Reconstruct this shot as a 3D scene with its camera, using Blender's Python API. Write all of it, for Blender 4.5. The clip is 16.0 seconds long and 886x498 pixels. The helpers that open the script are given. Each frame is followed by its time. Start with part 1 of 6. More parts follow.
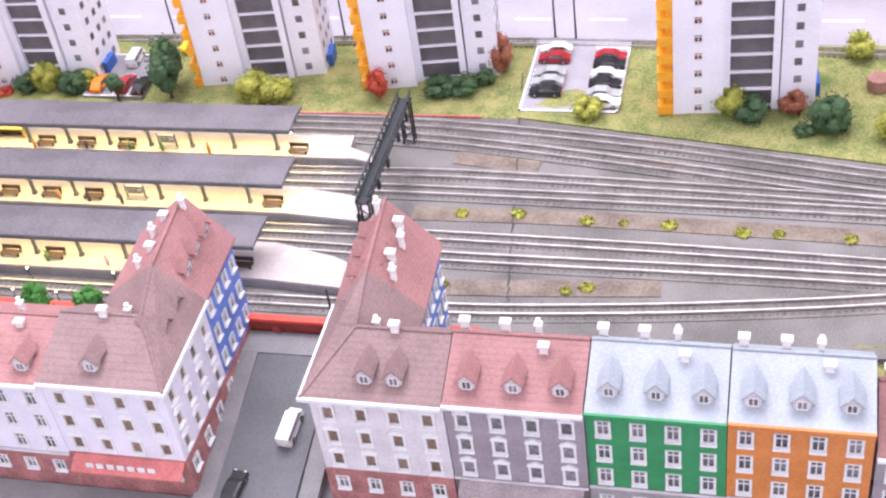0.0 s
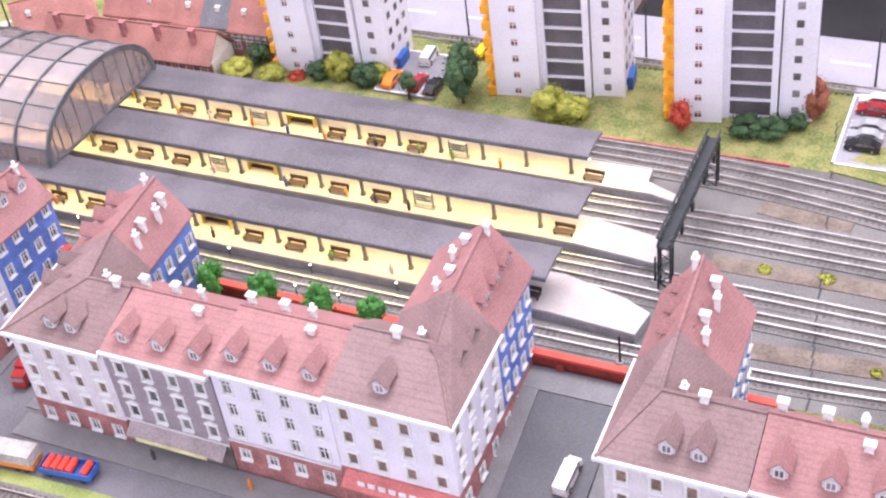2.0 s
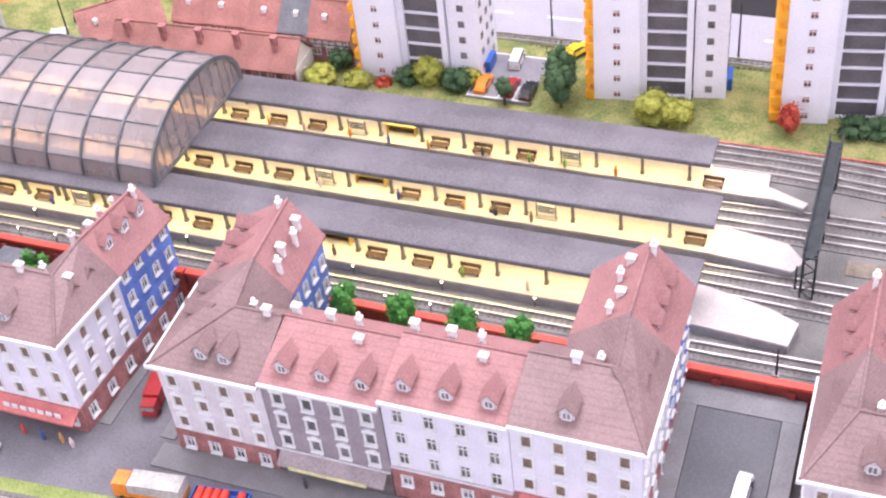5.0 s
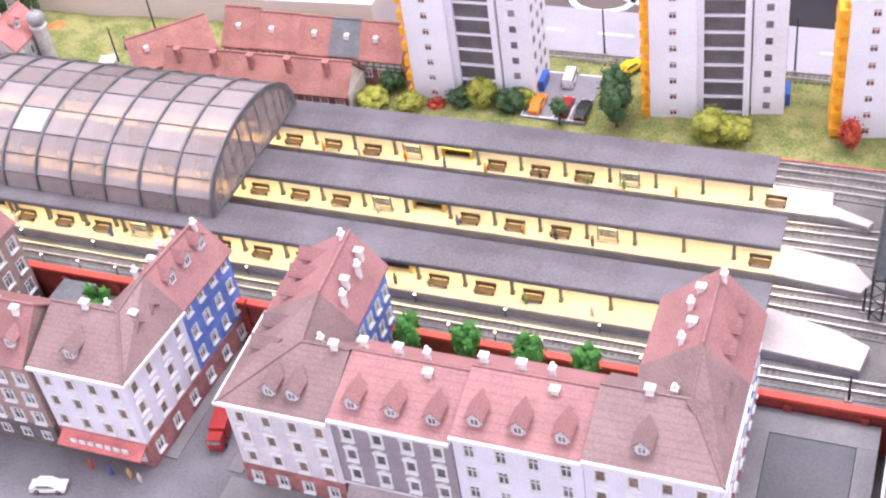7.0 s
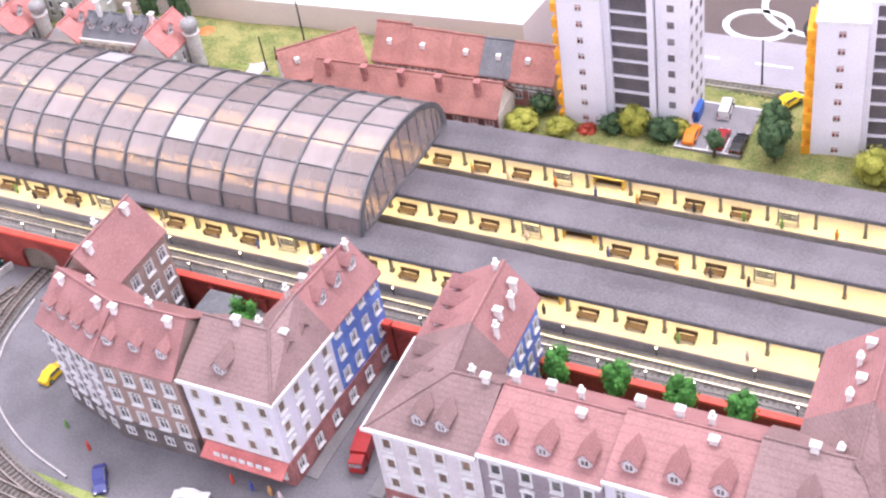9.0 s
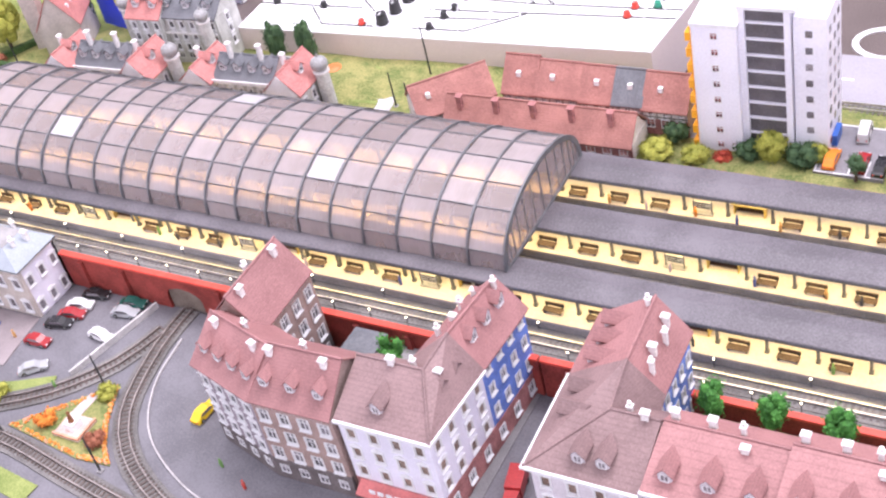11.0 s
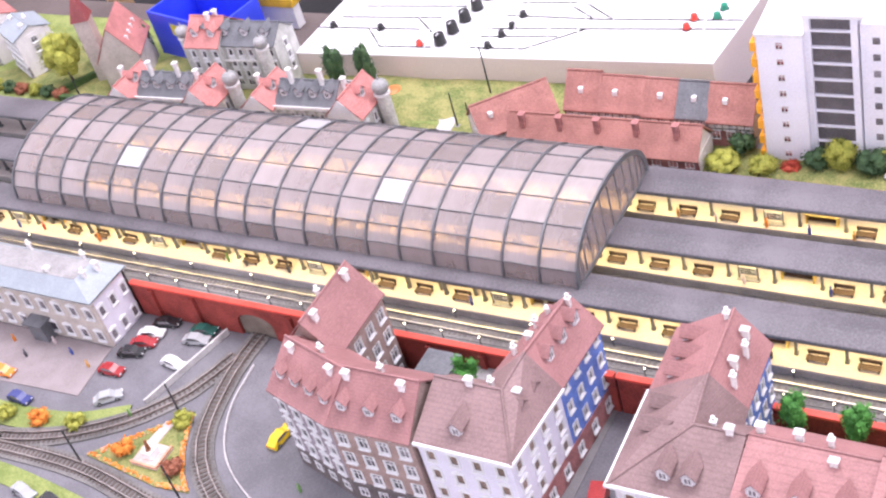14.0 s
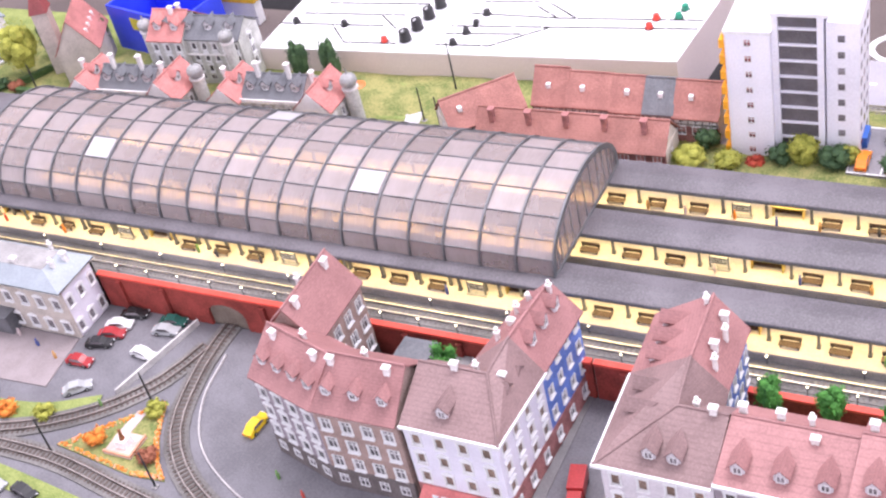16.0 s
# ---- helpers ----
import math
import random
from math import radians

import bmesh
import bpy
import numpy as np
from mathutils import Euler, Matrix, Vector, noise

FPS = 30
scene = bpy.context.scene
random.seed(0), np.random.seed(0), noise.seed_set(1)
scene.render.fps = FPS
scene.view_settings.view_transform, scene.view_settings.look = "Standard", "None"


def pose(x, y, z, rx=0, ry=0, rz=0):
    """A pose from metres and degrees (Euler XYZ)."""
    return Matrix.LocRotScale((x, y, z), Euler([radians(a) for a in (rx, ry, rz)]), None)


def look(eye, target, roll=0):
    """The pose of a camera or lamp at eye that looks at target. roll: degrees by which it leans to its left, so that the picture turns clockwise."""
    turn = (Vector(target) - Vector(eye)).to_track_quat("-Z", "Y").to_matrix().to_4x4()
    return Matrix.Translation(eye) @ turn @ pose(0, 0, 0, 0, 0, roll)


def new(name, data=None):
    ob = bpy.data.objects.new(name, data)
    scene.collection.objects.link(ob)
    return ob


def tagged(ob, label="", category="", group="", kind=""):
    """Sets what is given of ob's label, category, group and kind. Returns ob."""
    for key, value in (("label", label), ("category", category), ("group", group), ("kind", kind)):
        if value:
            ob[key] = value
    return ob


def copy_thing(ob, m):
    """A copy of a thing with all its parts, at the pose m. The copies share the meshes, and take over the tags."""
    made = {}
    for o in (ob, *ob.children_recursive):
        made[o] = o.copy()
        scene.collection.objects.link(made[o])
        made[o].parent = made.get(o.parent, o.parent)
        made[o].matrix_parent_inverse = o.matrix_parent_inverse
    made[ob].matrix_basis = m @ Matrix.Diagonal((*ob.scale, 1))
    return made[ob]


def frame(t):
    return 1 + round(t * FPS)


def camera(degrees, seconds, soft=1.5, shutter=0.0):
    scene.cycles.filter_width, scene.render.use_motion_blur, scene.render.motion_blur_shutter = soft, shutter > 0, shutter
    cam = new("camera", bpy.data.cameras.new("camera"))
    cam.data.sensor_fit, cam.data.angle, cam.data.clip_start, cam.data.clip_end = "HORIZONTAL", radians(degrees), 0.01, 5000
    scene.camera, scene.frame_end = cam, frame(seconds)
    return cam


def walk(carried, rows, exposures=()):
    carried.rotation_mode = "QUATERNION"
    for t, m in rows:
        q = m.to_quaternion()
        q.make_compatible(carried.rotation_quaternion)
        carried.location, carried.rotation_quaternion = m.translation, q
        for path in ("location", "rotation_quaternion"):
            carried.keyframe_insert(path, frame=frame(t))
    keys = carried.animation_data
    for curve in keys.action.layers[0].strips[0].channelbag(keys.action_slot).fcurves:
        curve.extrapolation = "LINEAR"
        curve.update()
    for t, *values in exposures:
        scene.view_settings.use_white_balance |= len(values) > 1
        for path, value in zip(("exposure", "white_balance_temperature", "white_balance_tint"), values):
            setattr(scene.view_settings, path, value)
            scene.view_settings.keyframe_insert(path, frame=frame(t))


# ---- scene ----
cam = camera(37.0, 16.0, soft=2.3)
PATH = [
    (0, (0.544, -0.694, 0.641), (0.065, 0.769, -0.635), -9.0),
    (0.5, (0.511, -0.684, 0.639), (-0.038, 0.745, -0.648), -10.1),
    (1, (0.485, -0.682, 0.643), (-0.130, 0.727, -0.636), -9.7),
    (1.5, (0.464, -0.677, 0.647), (-0.220, 0.706, -0.625), -8.3),
    (2, (0.454, -0.661, 0.655), (-0.291, 0.695, -0.612), -8.2),
    (2.5, (0.438, -0.645, 0.657), (-0.398, 0.661, -0.606), -9.7),
    (3, (0.429, -0.625, 0.653), (-0.479, 0.627, -0.615), -11.2),
    (3.5, (0.395, -0.638, 0.663), (-0.491, 0.615, -0.619), -10.8),
    (4, (0.344, -0.673, 0.677), (-0.402, 0.648, -0.627), -7.6),
    (4.2, (0.322, -0.690, 0.680), (-0.380, 0.653, -0.625), -6.7),
    (6.3, (0.276, -0.686, 0.715), (-0.298, 0.684, -0.625), -8.3),
    (6.5, (0.269, -0.683, 0.714), (-0.337, 0.678, -0.620), -8.7),
    (7, (0.265, -0.678, 0.714), (-0.398, 0.667, -0.609), -9.4),
    (7.5, (0.260, -0.674, 0.719), (-0.433, 0.659, -0.601), -9.3),
    (8, (0.248, -0.671, 0.722), (-0.480, 0.648, -0.593), -9.4),
    (8.5, (0.235, -0.669, 0.725), (-0.526, 0.637, -0.584), -9.6),
    (9, (0.219, -0.669, 0.727), (-0.580, 0.618, -0.578), -10.1),
    (11.3, (0.172, -0.687, 0.755), (-0.765, 0.549, -0.507), -15.2),
    (11.5, (0.168, -0.691, 0.756), (-0.779, 0.544, -0.500), -15.8),
    (12, (0.156, -0.694, 0.761), (-0.815, 0.530, -0.487), -17.0),
    (12.5, (0.148, -0.691, 0.763), (-0.832, 0.531, -0.481), -17.6),
    (13, (0.148, -0.690, 0.763), (-0.840, 0.531, -0.475), -17.8),
    (13.5, (0.154, -0.691, 0.761), (-0.837, 0.531, -0.474), -17.9),
    (14, (0.157, -0.690, 0.760), (-0.821, 0.539, -0.477), -17.5),
    (14.5, (0.163, -0.688, 0.761), (-0.808, 0.544, -0.480), -17.5),
    (15, (0.164, -0.686, 0.760), (-0.799, 0.549, -0.483), -17.4),
    (15.5, (0.153, -0.694, 0.762), (-0.786, 0.555, -0.487), -16.5),
    (16, (0.122, -0.733, 0.765), (-0.750, 0.561, -0.485), -14.4),
]
walk(cam, [(t, look(eye, target, roll)) for t, eye, target, roll in PATH])

# ---- light ----
world = bpy.data.worlds.new("hall_light")
scene.world = world
world.use_nodes = True
world.node_tree.nodes["Background"].inputs[0].default_value = (0.90, 0.845, 1.0, 1)
world.node_tree.nodes["Background"].inputs[1].default_value = 0.95
scene.view_settings.exposure = 1.05


def area(name, loc, target, sx, sy, power, color, spread=180):
    d = bpy.data.lights.new(name, "AREA")
    d.shape, d.size, d.size_y, d.energy, d.color = "RECTANGLE", sx, sy, power, color
    d.spread = radians(spread)
    ob = new(name, d)
    ob.matrix_world = look(loc, target)
    return ob


area("hall_ceiling_lamp", (-0.55, 0.5, 2.3), (-0.2, 0.1, 0), 1.6, 0.5, 23, (0.98, 0.91, 1.0))
area("hall_ceiling_lamp", (0.6, 0.9, 2.3), (0.0, 0.1, 0), 1.6, 0.5, 23, (0.98, 0.91, 1.0))
for yy in (0.0005, 0.0745, 0.1465):
    area("canopy_lamp_row", (-0.42 if yy < 0.05 else -0.36, yy, 0.031), (-0.42 if yy < 0.05 else -0.36, yy, 0), 1.1, 0.012, 0.2, (1, 0.76, 0.32), 120)

# ---- materials ----
MATS = {}


def mat(name, col, rough=0.7, metal=0.0, var=0.12, scale=60.0, bump=0.15, fine=600.0, rand=0.0, kind="", emit=0.0, alpha=1.0, col2=None):
    """Two scales of noise vary the colour; fine noise gives relief. kind: tiles, brick, stripes."""
    if name in MATS:
        return MATS[name]
    m = bpy.data.materials.new(name)
    m.use_nodes = True
    nt = m.node_tree
    N, L = nt.nodes, nt.links
    b = N["Principled BSDF"]
    b.inputs["Roughness"].default_value, b.inputs["Metallic"].default_value = rough, metal
    tc = N.new("ShaderNodeTexCoord")
    def noise_node(s, detail):
        n = N.new("ShaderNodeTexNoise")
        n.inputs["Scale"].default_value, n.inputs["Detail"].default_value = s, detail
        L.new(tc.outputs["Object"], n.inputs["Vector"])
        return n
    big, small = noise_node(scale, 4), noise_node(fine, 3)
    add = N.new("ShaderNodeMath")
    add.operation = "ADD"
    L.new(big.outputs["Fac"], add.inputs[0]), L.new(small.outputs["Fac"], add.inputs[1])
    ramp = N.new("ShaderNodeMapRange")
    ramp.inputs["From Min"].default_value, ramp.inputs["From Max"].default_value = 0.80, 1.20
    L.new(add.outputs[0], ramp.inputs["Value"])
    mix = N.new("ShaderNodeMix")
    mix.data_type = "RGBA"
    c2 = col2 if col2 else [min(1, c * (1 + var * 1.5) + 0.01) for c in col]
    c1 = col if col2 else [c * (1 - var * 1.8) for c in col]
    mix.inputs["A"].default_value, mix.inputs["B"].default_value = (*c1, 1), (*c2, 1)
    L.new(ramp.outputs["Result"], mix.inputs["Factor"])
    out = mix.outputs["Result"]
    height = small.outputs["Fac"]
    if kind in ("tiles", "brick", "timber", "paving"):
        br = N.new("ShaderNodeTexBrick")
        br.inputs["Color1"].default_value, br.inputs["Color2"].default_value = (1, 1, 1, 1), (0.93, 0.93, 0.93, 1)
        br.inputs["Mortar"].default_value = (0.80, 0.78, 0.78, 1) if kind != "brick" else (1.15, 1.12, 1.1, 1)
        br.inputs["Scale"].default_value = 1
        w, h = {"tiles": (0.0022, 0.0017), "brick": (0.0022, 0.0010), "timber": (0.008, 0.008), "paving": (0.01, 0.005)}[kind]
        br.inputs["Brick Width"].default_value, br.inputs["Row Height"].default_value = w, h
        br.inputs["Mortar Size"].default_value = 0.0002
        sep, com = N.new("ShaderNodeSeparateXYZ"), N.new("ShaderNodeCombineXYZ")
        L.new(tc.outputs["Object"], sep.inputs[0])
        s = N.new("ShaderNodeMath")
        s.operation = "ADD"
        L.new(sep.outputs["X"], s.inputs[0]), L.new(sep.outputs["Y"], s.inputs[1])
        L.new(s.outputs[0], com.inputs["X"]), L.new(sep.outputs["Z" if kind != "paving" else "Y"], com.inputs["Y"])
        if kind == "paving":
            L.new(sep.outputs["X"], com.inputs["X"])
        L.new(com.outputs[0], br.inputs["Vector"])
        mul = N.new("ShaderNodeMix")
        mul.data_type, mul.blend_type = "RGBA", "MULTIPLY"
        mul.inputs["Factor"].default_value = 0.8
        L.new(out, mul.inputs["A"]), L.new(br.outputs["Color"], mul.inputs["B"])
        out, height = mul.outputs["Result"], br.outputs["Color"]
    if rand:
        oi, hsv = N.new("ShaderNodeObjectInfo"), N.new("ShaderNodeHueSaturation")
        mr = N.new("ShaderNodeMapRange")
        mr.inputs["To Min"].default_value, mr.inputs["To Max"].default_value = 1 - rand, 1 + rand
        L.new(oi.outputs["Random"], mr.inputs["Value"]), L.new(mr.outputs["Result"], hsv.inputs["Value"]), L.new(out, hsv.inputs["Color"])
        out = hsv.outputs["Color"]
    L.new(out, b.inputs["Base Color"])
    bp = N.new("ShaderNodeBump")
    bp.inputs["Strength"].default_value, bp.inputs["Distance"].default_value = bump, 0.0006
    L.new(height, bp.inputs["Height"]), L.new(bp.outputs[0], b.inputs["Normal"])
    if emit:
        b.inputs["Emission Color"].default_value, b.inputs["Emission Strength"].default_value = (*col, 1), emit
    b.inputs["Alpha"].default_value = alpha
    MATS[name] = m
    return m


ASPHALT = mat("asphalt", (0.15, 0.145, 0.16), 0.75, var=0.1, scale=25)
PAVE = mat("paving", (0.30, 0.28, 0.29), 0.8, kind="paving", var=0.08)
BALLAST = mat("ballast", (0.105, 0.10, 0.095), 0.9, col2=(0.22, 0.208, 0.20), scale=18, fine=900, bump=0.9)
EARTH = mat("brown_earth", (0.13, 0.10, 0.08), 0.95, col2=(0.23, 0.19, 0.155), scale=50, bump=0.6)
GRASS = mat("flock_grass", (0.11, 0.15, 0.04), 0.95, col2=(0.31, 0.29, 0.11), scale=45, fine=500, bump=1.0)
LAWN = mat("bright_lawn", (0.15, 0.20, 0.05), 0.95, col2=(0.29, 0.33, 0.11), scale=40, bump=0.8)
WHITEPAINT = mat("white_paint", (0.72, 0.72, 0.73), 0.5, var=0.04)
WHITEWALL = mat("white_plaster", (0.70, 0.68, 0.77), 0.75, var=0.045, scale=40)
CREAMWALL = mat("weathered_white_plaster", (0.61, 0.575, 0.61), 0.75, var=0.07, scale=60)
GREYWALL = mat("grey_violet_plaster", (0.29, 0.25, 0.28), 0.8, var=0.09, scale=60)
BLUEWALL = mat("blue_plaster", (0.13, 0.22, 0.58), 0.7, var=0.16, scale=50)
GREENWALL = mat("green_plaster", (0.03, 0.24, 0.09), 0.6, var=0.06)
ORANGEWALL = mat("orange_plaster", (0.55, 0.20, 0.05), 0.6, var=0.08)
BROWNWALL = mat("brown_pink_plaster", (0.33, 0.235, 0.21), 0.8, var=0.12)
BASEBRICK = mat("red_brick", (0.33, 0.14, 0.135), 0.8, kind="brick", var=0.2, scale=70)
DARKBASE = mat("dark_stone", (0.13, 0.11, 0.11), 0.8, kind="brick", var=0.15)
ROOFRED = mat("red_roof_tiles", (0.31, 0.148, 0.145), 0.65, kind="tiles", var=0.09, scale=30, bump=0.28, rand=0.06)
ROOFBROWN = mat("brown_roof_tiles", (0.222, 0.142, 0.139), 0.65, kind="tiles", var=0.09, scale=30, bump=0.28, rand=0.06)
ROOFGREY = mat("grey_roof", (0.29, 0.325, 0.36), 0.55, var=0.06, scale=30)
SLATE = mat("slate_roof", (0.13, 0.135, 0.15), 0.6, kind="tiles", var=0.12)
CANOPY = mat("dark_roof_felt", (0.11, 0.10, 0.112), 0.55, var=0.14, scale=20, bump=0.25)
DECK = mat("platform_deck", (0.46, 0.41, 0.39), 0.7, var=0.06, scale=35)
CONC = mat("concrete", (0.29, 0.28, 0.28), 0.85, var=0.1)
REDWALL = mat("red_stone_wall", (0.26, 0.035, 0.025), 0.75, var=0.2, scale=50)
REDCAP = mat("red_coping", (0.62, 0.06, 0.035), 0.55, var=0.08)
STEEL = mat("rail_steel", (0.74, 0.70, 0.69), 0.36, metal=1.0, var=0.1)
RUST = mat("sleeper_brown", (0.135, 0.12, 0.11), 0.85, var=0.2)
DARKSLEEPER = mat("dark_sleeper_brown", (0.10, 0.075, 0.065), 0.85, var=0.2)
DULLRAIL = mat("dull_rail", (0.34, 0.30, 0.28), 0.45, metal=0.8, var=0.15)
IRON = mat("dark_iron", (0.035, 0.04, 0.045), 0.45, metal=0.4, var=0.15)
HALLIRON = mat("hall_iron", (0.13, 0.135, 0.145), 0.5, metal=0.3, var=0.12)
WOOD = mat("bench_wood", (0.065, 0.036, 0.028), 0.65, var=0.2)
GLASSDARK = mat("window_pane", (0.19, 0.175, 0.19), 0.12, var=0.3, rand=0.5)
GLASSBROWN = mat("brown_window_pane", (0.25, 0.17, 0.13), 0.3, var=0.3, rand=0.3)
CHIM = mat("white_chimney", (0.74, 0.72, 0.71), 0.7, var=0.1)
RUBBER = mat("tyre_rubber", (0.02, 0.02, 0.02), 0.8)
YELLOWHUT = mat("yellow_shelter", (0.55, 0.40, 0.10), 0.6, var=0.15)
TOWERWALL = mat("tower_white_panel", (0.76, 0.75, 0.82), 0.6, var=0.04, scale=20)
ORANGE = mat("orange_balcony", (0.80, 0.36, 0.02), 0.5, var=0.06)
TOWERDARK = mat("dark_balcony_recess", (0.11, 0.10, 0.11), 0.5, var=0.12)
TRUNK = mat("bark", (0.09, 0.06, 0.04), 0.9, var=0.2)
LEAF_GREEN = mat("green_leaves", (0.03, 0.13, 0.02), 0.8, col2=(0.09, 0.30, 0.05), scale=120)
LEAF_DARK = mat("dark_leaves", (0.025, 0.06, 0.025), 0.85, col2=(0.07, 0.13, 0.05), scale=120)
LEAF_YELLOW = mat("yellow_green_leaves", (0.20, 0.22, 0.03), 0.85, col2=(0.42, 0.42, 0.08), scale=120)
LEAF_RED = mat("red_leaves", (0.30, 0.03, 0.02), 0.85, col2=(0.55, 0.10, 0.05), scale=120)
LEAF_RUST = mat("rust_leaves", (0.20, 0.06, 0.03), 0.85, col2=(0.36, 0.14, 0.08), scale=120)
LEAF_ORANGE = mat("orange_leaves", (0.55, 0.14, 0.02), 0.85, col2=(0.75, 0.30, 0.05), scale=120)
PLASTIC_WHITE = mat("white_table_top", (0.82, 0.81, 0.82), 0.35, var=0.02, scale=8)
PINKSIDE = mat("table_side", (0.70, 0.60, 0.58), 0.6, var=0.03, scale=8)
CARPET = mat("dark_carpet", (0.03, 0.028, 0.03), 0.95, var=0.2, scale=5)
BROWNBOARD = mat("brown_board", (0.11, 0.085, 0.08), 0.8, var=0.1, scale=10)
BLUEBOX = mat("blue_plastic", (0.03, 0.06, 0.70), 0.35, var=0.03)
SIGNRED = mat("awning_red", (0.55, 0.16, 0.15), 0.6, var=0.1)
HEDGE = mat("hedge", (0.03, 0.07, 0.02), 0.95, col2=(0.08, 0.14, 0.04), scale=100, bump=1.0)
BULB = mat("lamp_bulb", (1.0, 0.85, 0.6), 0.4, emit=6.0)


def hall_glass():
    m = bpy.data.materials.new("smoked_hall_glazing")
    m.use_nodes = True
    N, L = m.node_tree.nodes, m.node_tree.links
    b = N["Principled BSDF"]
    tc, n, st = N.new("ShaderNodeTexCoord"), N.new("ShaderNodeTexNoise"), N.new("ShaderNodeTexNoise")
    n.inputs["Scale"].default_value, st.inputs["Scale"].default_value = 40, 150
    mp = N.new("ShaderNodeMapping")
    mp.inputs["Scale"].default_value = (5, 0.6, 0.6)
    L.new(tc.outputs["Object"], n.inputs["Vector"]), L.new(tc.outputs["Object"], mp.inputs["Vector"]), L.new(mp.outputs[0], st.inputs["Vector"])
    mix = N.new("ShaderNodeMix")
    mix.data_type = "RGBA"
    mix.inputs["A"].default_value, mix.inputs["B"].default_value = (0.30, 0.265, 0.265, 1), (0.60, 0.56, 0.60, 1)
    oi = N.new("ShaderNodeObjectInfo")
    av = N.new("ShaderNodeMix")
    av.inputs["Factor"].default_value = 0.55
    L.new(st.outputs["Fac"], av.inputs["A"]), L.new(oi.outputs["Random"], av.inputs["B"]), L.new(av.outputs["Result"], mix.inputs["Factor"])
    L.new(mix.outputs["Result"], b.inputs["Base Color"])
    mr = N.new("ShaderNodeMapRange")
    mr.inputs["To Min"].default_value, mr.inputs["To Max"].default_value = 0.12, 0.36
    L.new(oi.outputs["Random"], mr.inputs["Value"]), L.new(mr.outputs["Result"], b.inputs["Roughness"])
    b.inputs["Specular IOR Level"].default_value = 0.9
    tr, mx = N.new("ShaderNodeBsdfTransparent"), N.new("ShaderNodeMixShader")
    tr.inputs[0].default_value = (0.95, 0.82, 0.68, 1)
    mr2 = N.new("ShaderNodeMapRange")
    mr2.inputs["To Min"].default_value, mr2.inputs["To Max"].default_value = 0.34, 0.56
    L.new(n.outputs["Fac"], mr2.inputs["Value"]), L.new(mr2.outputs["Result"], mx.inputs[0])
    L.new(tr.outputs[0], mx.inputs[1]), L.new(b.outputs[0], mx.inputs[2])
    L.new(mx.outputs[0], N["Material Output"].inputs["Surface"])
    return m


HALLGLASS = hall_glass()

# ---- mesh tools; all sizes below are in centimetres ----
CM = 0.01


class Mesh:
    def __init__(self):
        self.v, self.f = [], []

    def poly(self, pts):
        i = len(self.v)
        self.v += [tuple(p) for p in pts]
        self.f.append(tuple(range(i, i + len(pts))))
        return self

    def hexa(self, p):
        i = len(self.v)
        self.v += [tuple(q) for q in p]
        self.f += [tuple(i + k for k in q) for q in ((3, 2, 1, 0), (4, 5, 6, 7), (0, 1, 5, 4), (1, 2, 6, 5), (2, 3, 7, 6), (3, 0, 4, 7))]
        return self

    def box(self, x0, y0, z0, x1, y1, z1, top=1.0):
        cx, cy = (x0 + x1) / 2, (y0 + y1) / 2
        t = lambda x, y: (cx + (x - cx) * top, cy + (y - cy) * top, z1)
        return self.hexa([(x0, y0, z0), (x1, y0, z0), (x1, y1, z0), (x0, y1, z0), t(x0, y0), t(x1, y0), t(x1, y1), t(x0, y1)])

    def prism(self, pts, z0, z1):
        n, i = len(pts), len(self.v)
        self.v += [(x, y, z0) for x, y in pts] + [(x, y, z1) for x, y in pts]
        self.f += [tuple(range(i + n - 1, i - 1, -1)), tuple(range(i + n, i + 2 * n))]
        self.f += [(i + k, i + (k + 1) % n, i + n + (k + 1) % n, i + n + k) for k in range(n)]
        return self

    def tube(self, a, b, r, r2=None, n=8):
        a, b = Vector(a), Vector(b)
        r2 = r if r2 is None else r2
        w = (b - a).normalized()
        u = w.cross(Vector((0, 0, 1)) if abs(w.z) < 0.9 else Vector((1, 0, 0))).normalized()
        v = w.cross(u)
        i = len(self.v)
        for p, q in ((a, r), (b, r2)):
            self.v += [tuple(p + (u * math.cos(6.2832 * k / n) + v * math.sin(6.2832 * k / n)) * q) for k in range(n)]
        self.f += [(i + k, i + (k + 1) % n, i + n + (k + 1) % n, i + n + k) for k in range(n)]
        self.f += [tuple(range(i + n - 1, i - 1, -1)), tuple(range(i + n, i + 2 * n))]
        return self

    def ball(self, c, rx, ry, rz, n=8, m=5):
        i = len(self.v)
        for a in range(m + 1):
            th = math.pi * a / m
            for k in range(n):
                ph = 6.2832 * k / n
                self.v.append((c[0] + rx * math.sin(th) * math.cos(ph), c[1] + ry * math.sin(th) * math.sin(ph), c[2] - rz * math.cos(th)))
        for a in range(m):
            for k in range(n):
                self.f.append((i + a * n + k, i + a * n + (k + 1) % n, i + (a + 1) * n + (k + 1) % n, i + (a + 1) * n + k))
        return self

    def data(self, name, material):
        d = bpy.data.meshes.new(name)
        d.from_pydata([(x * CM, y * CM, z * CM) for x, y, z in self.v], [], self.f)
        d.validate()
        b = bmesh.new()
        b.from_mesh(d)
        if len(b.verts) < 9000:
            bmesh.ops.remove_doubles(b, verts=b.verts, dist=2e-6)
        if len(b.faces) < 6000:
            bmesh.ops.recalc_face_normals(b, faces=b.faces)
        b.to_mesh(d)
        b.free()
        d.materials.append(material)
        return d


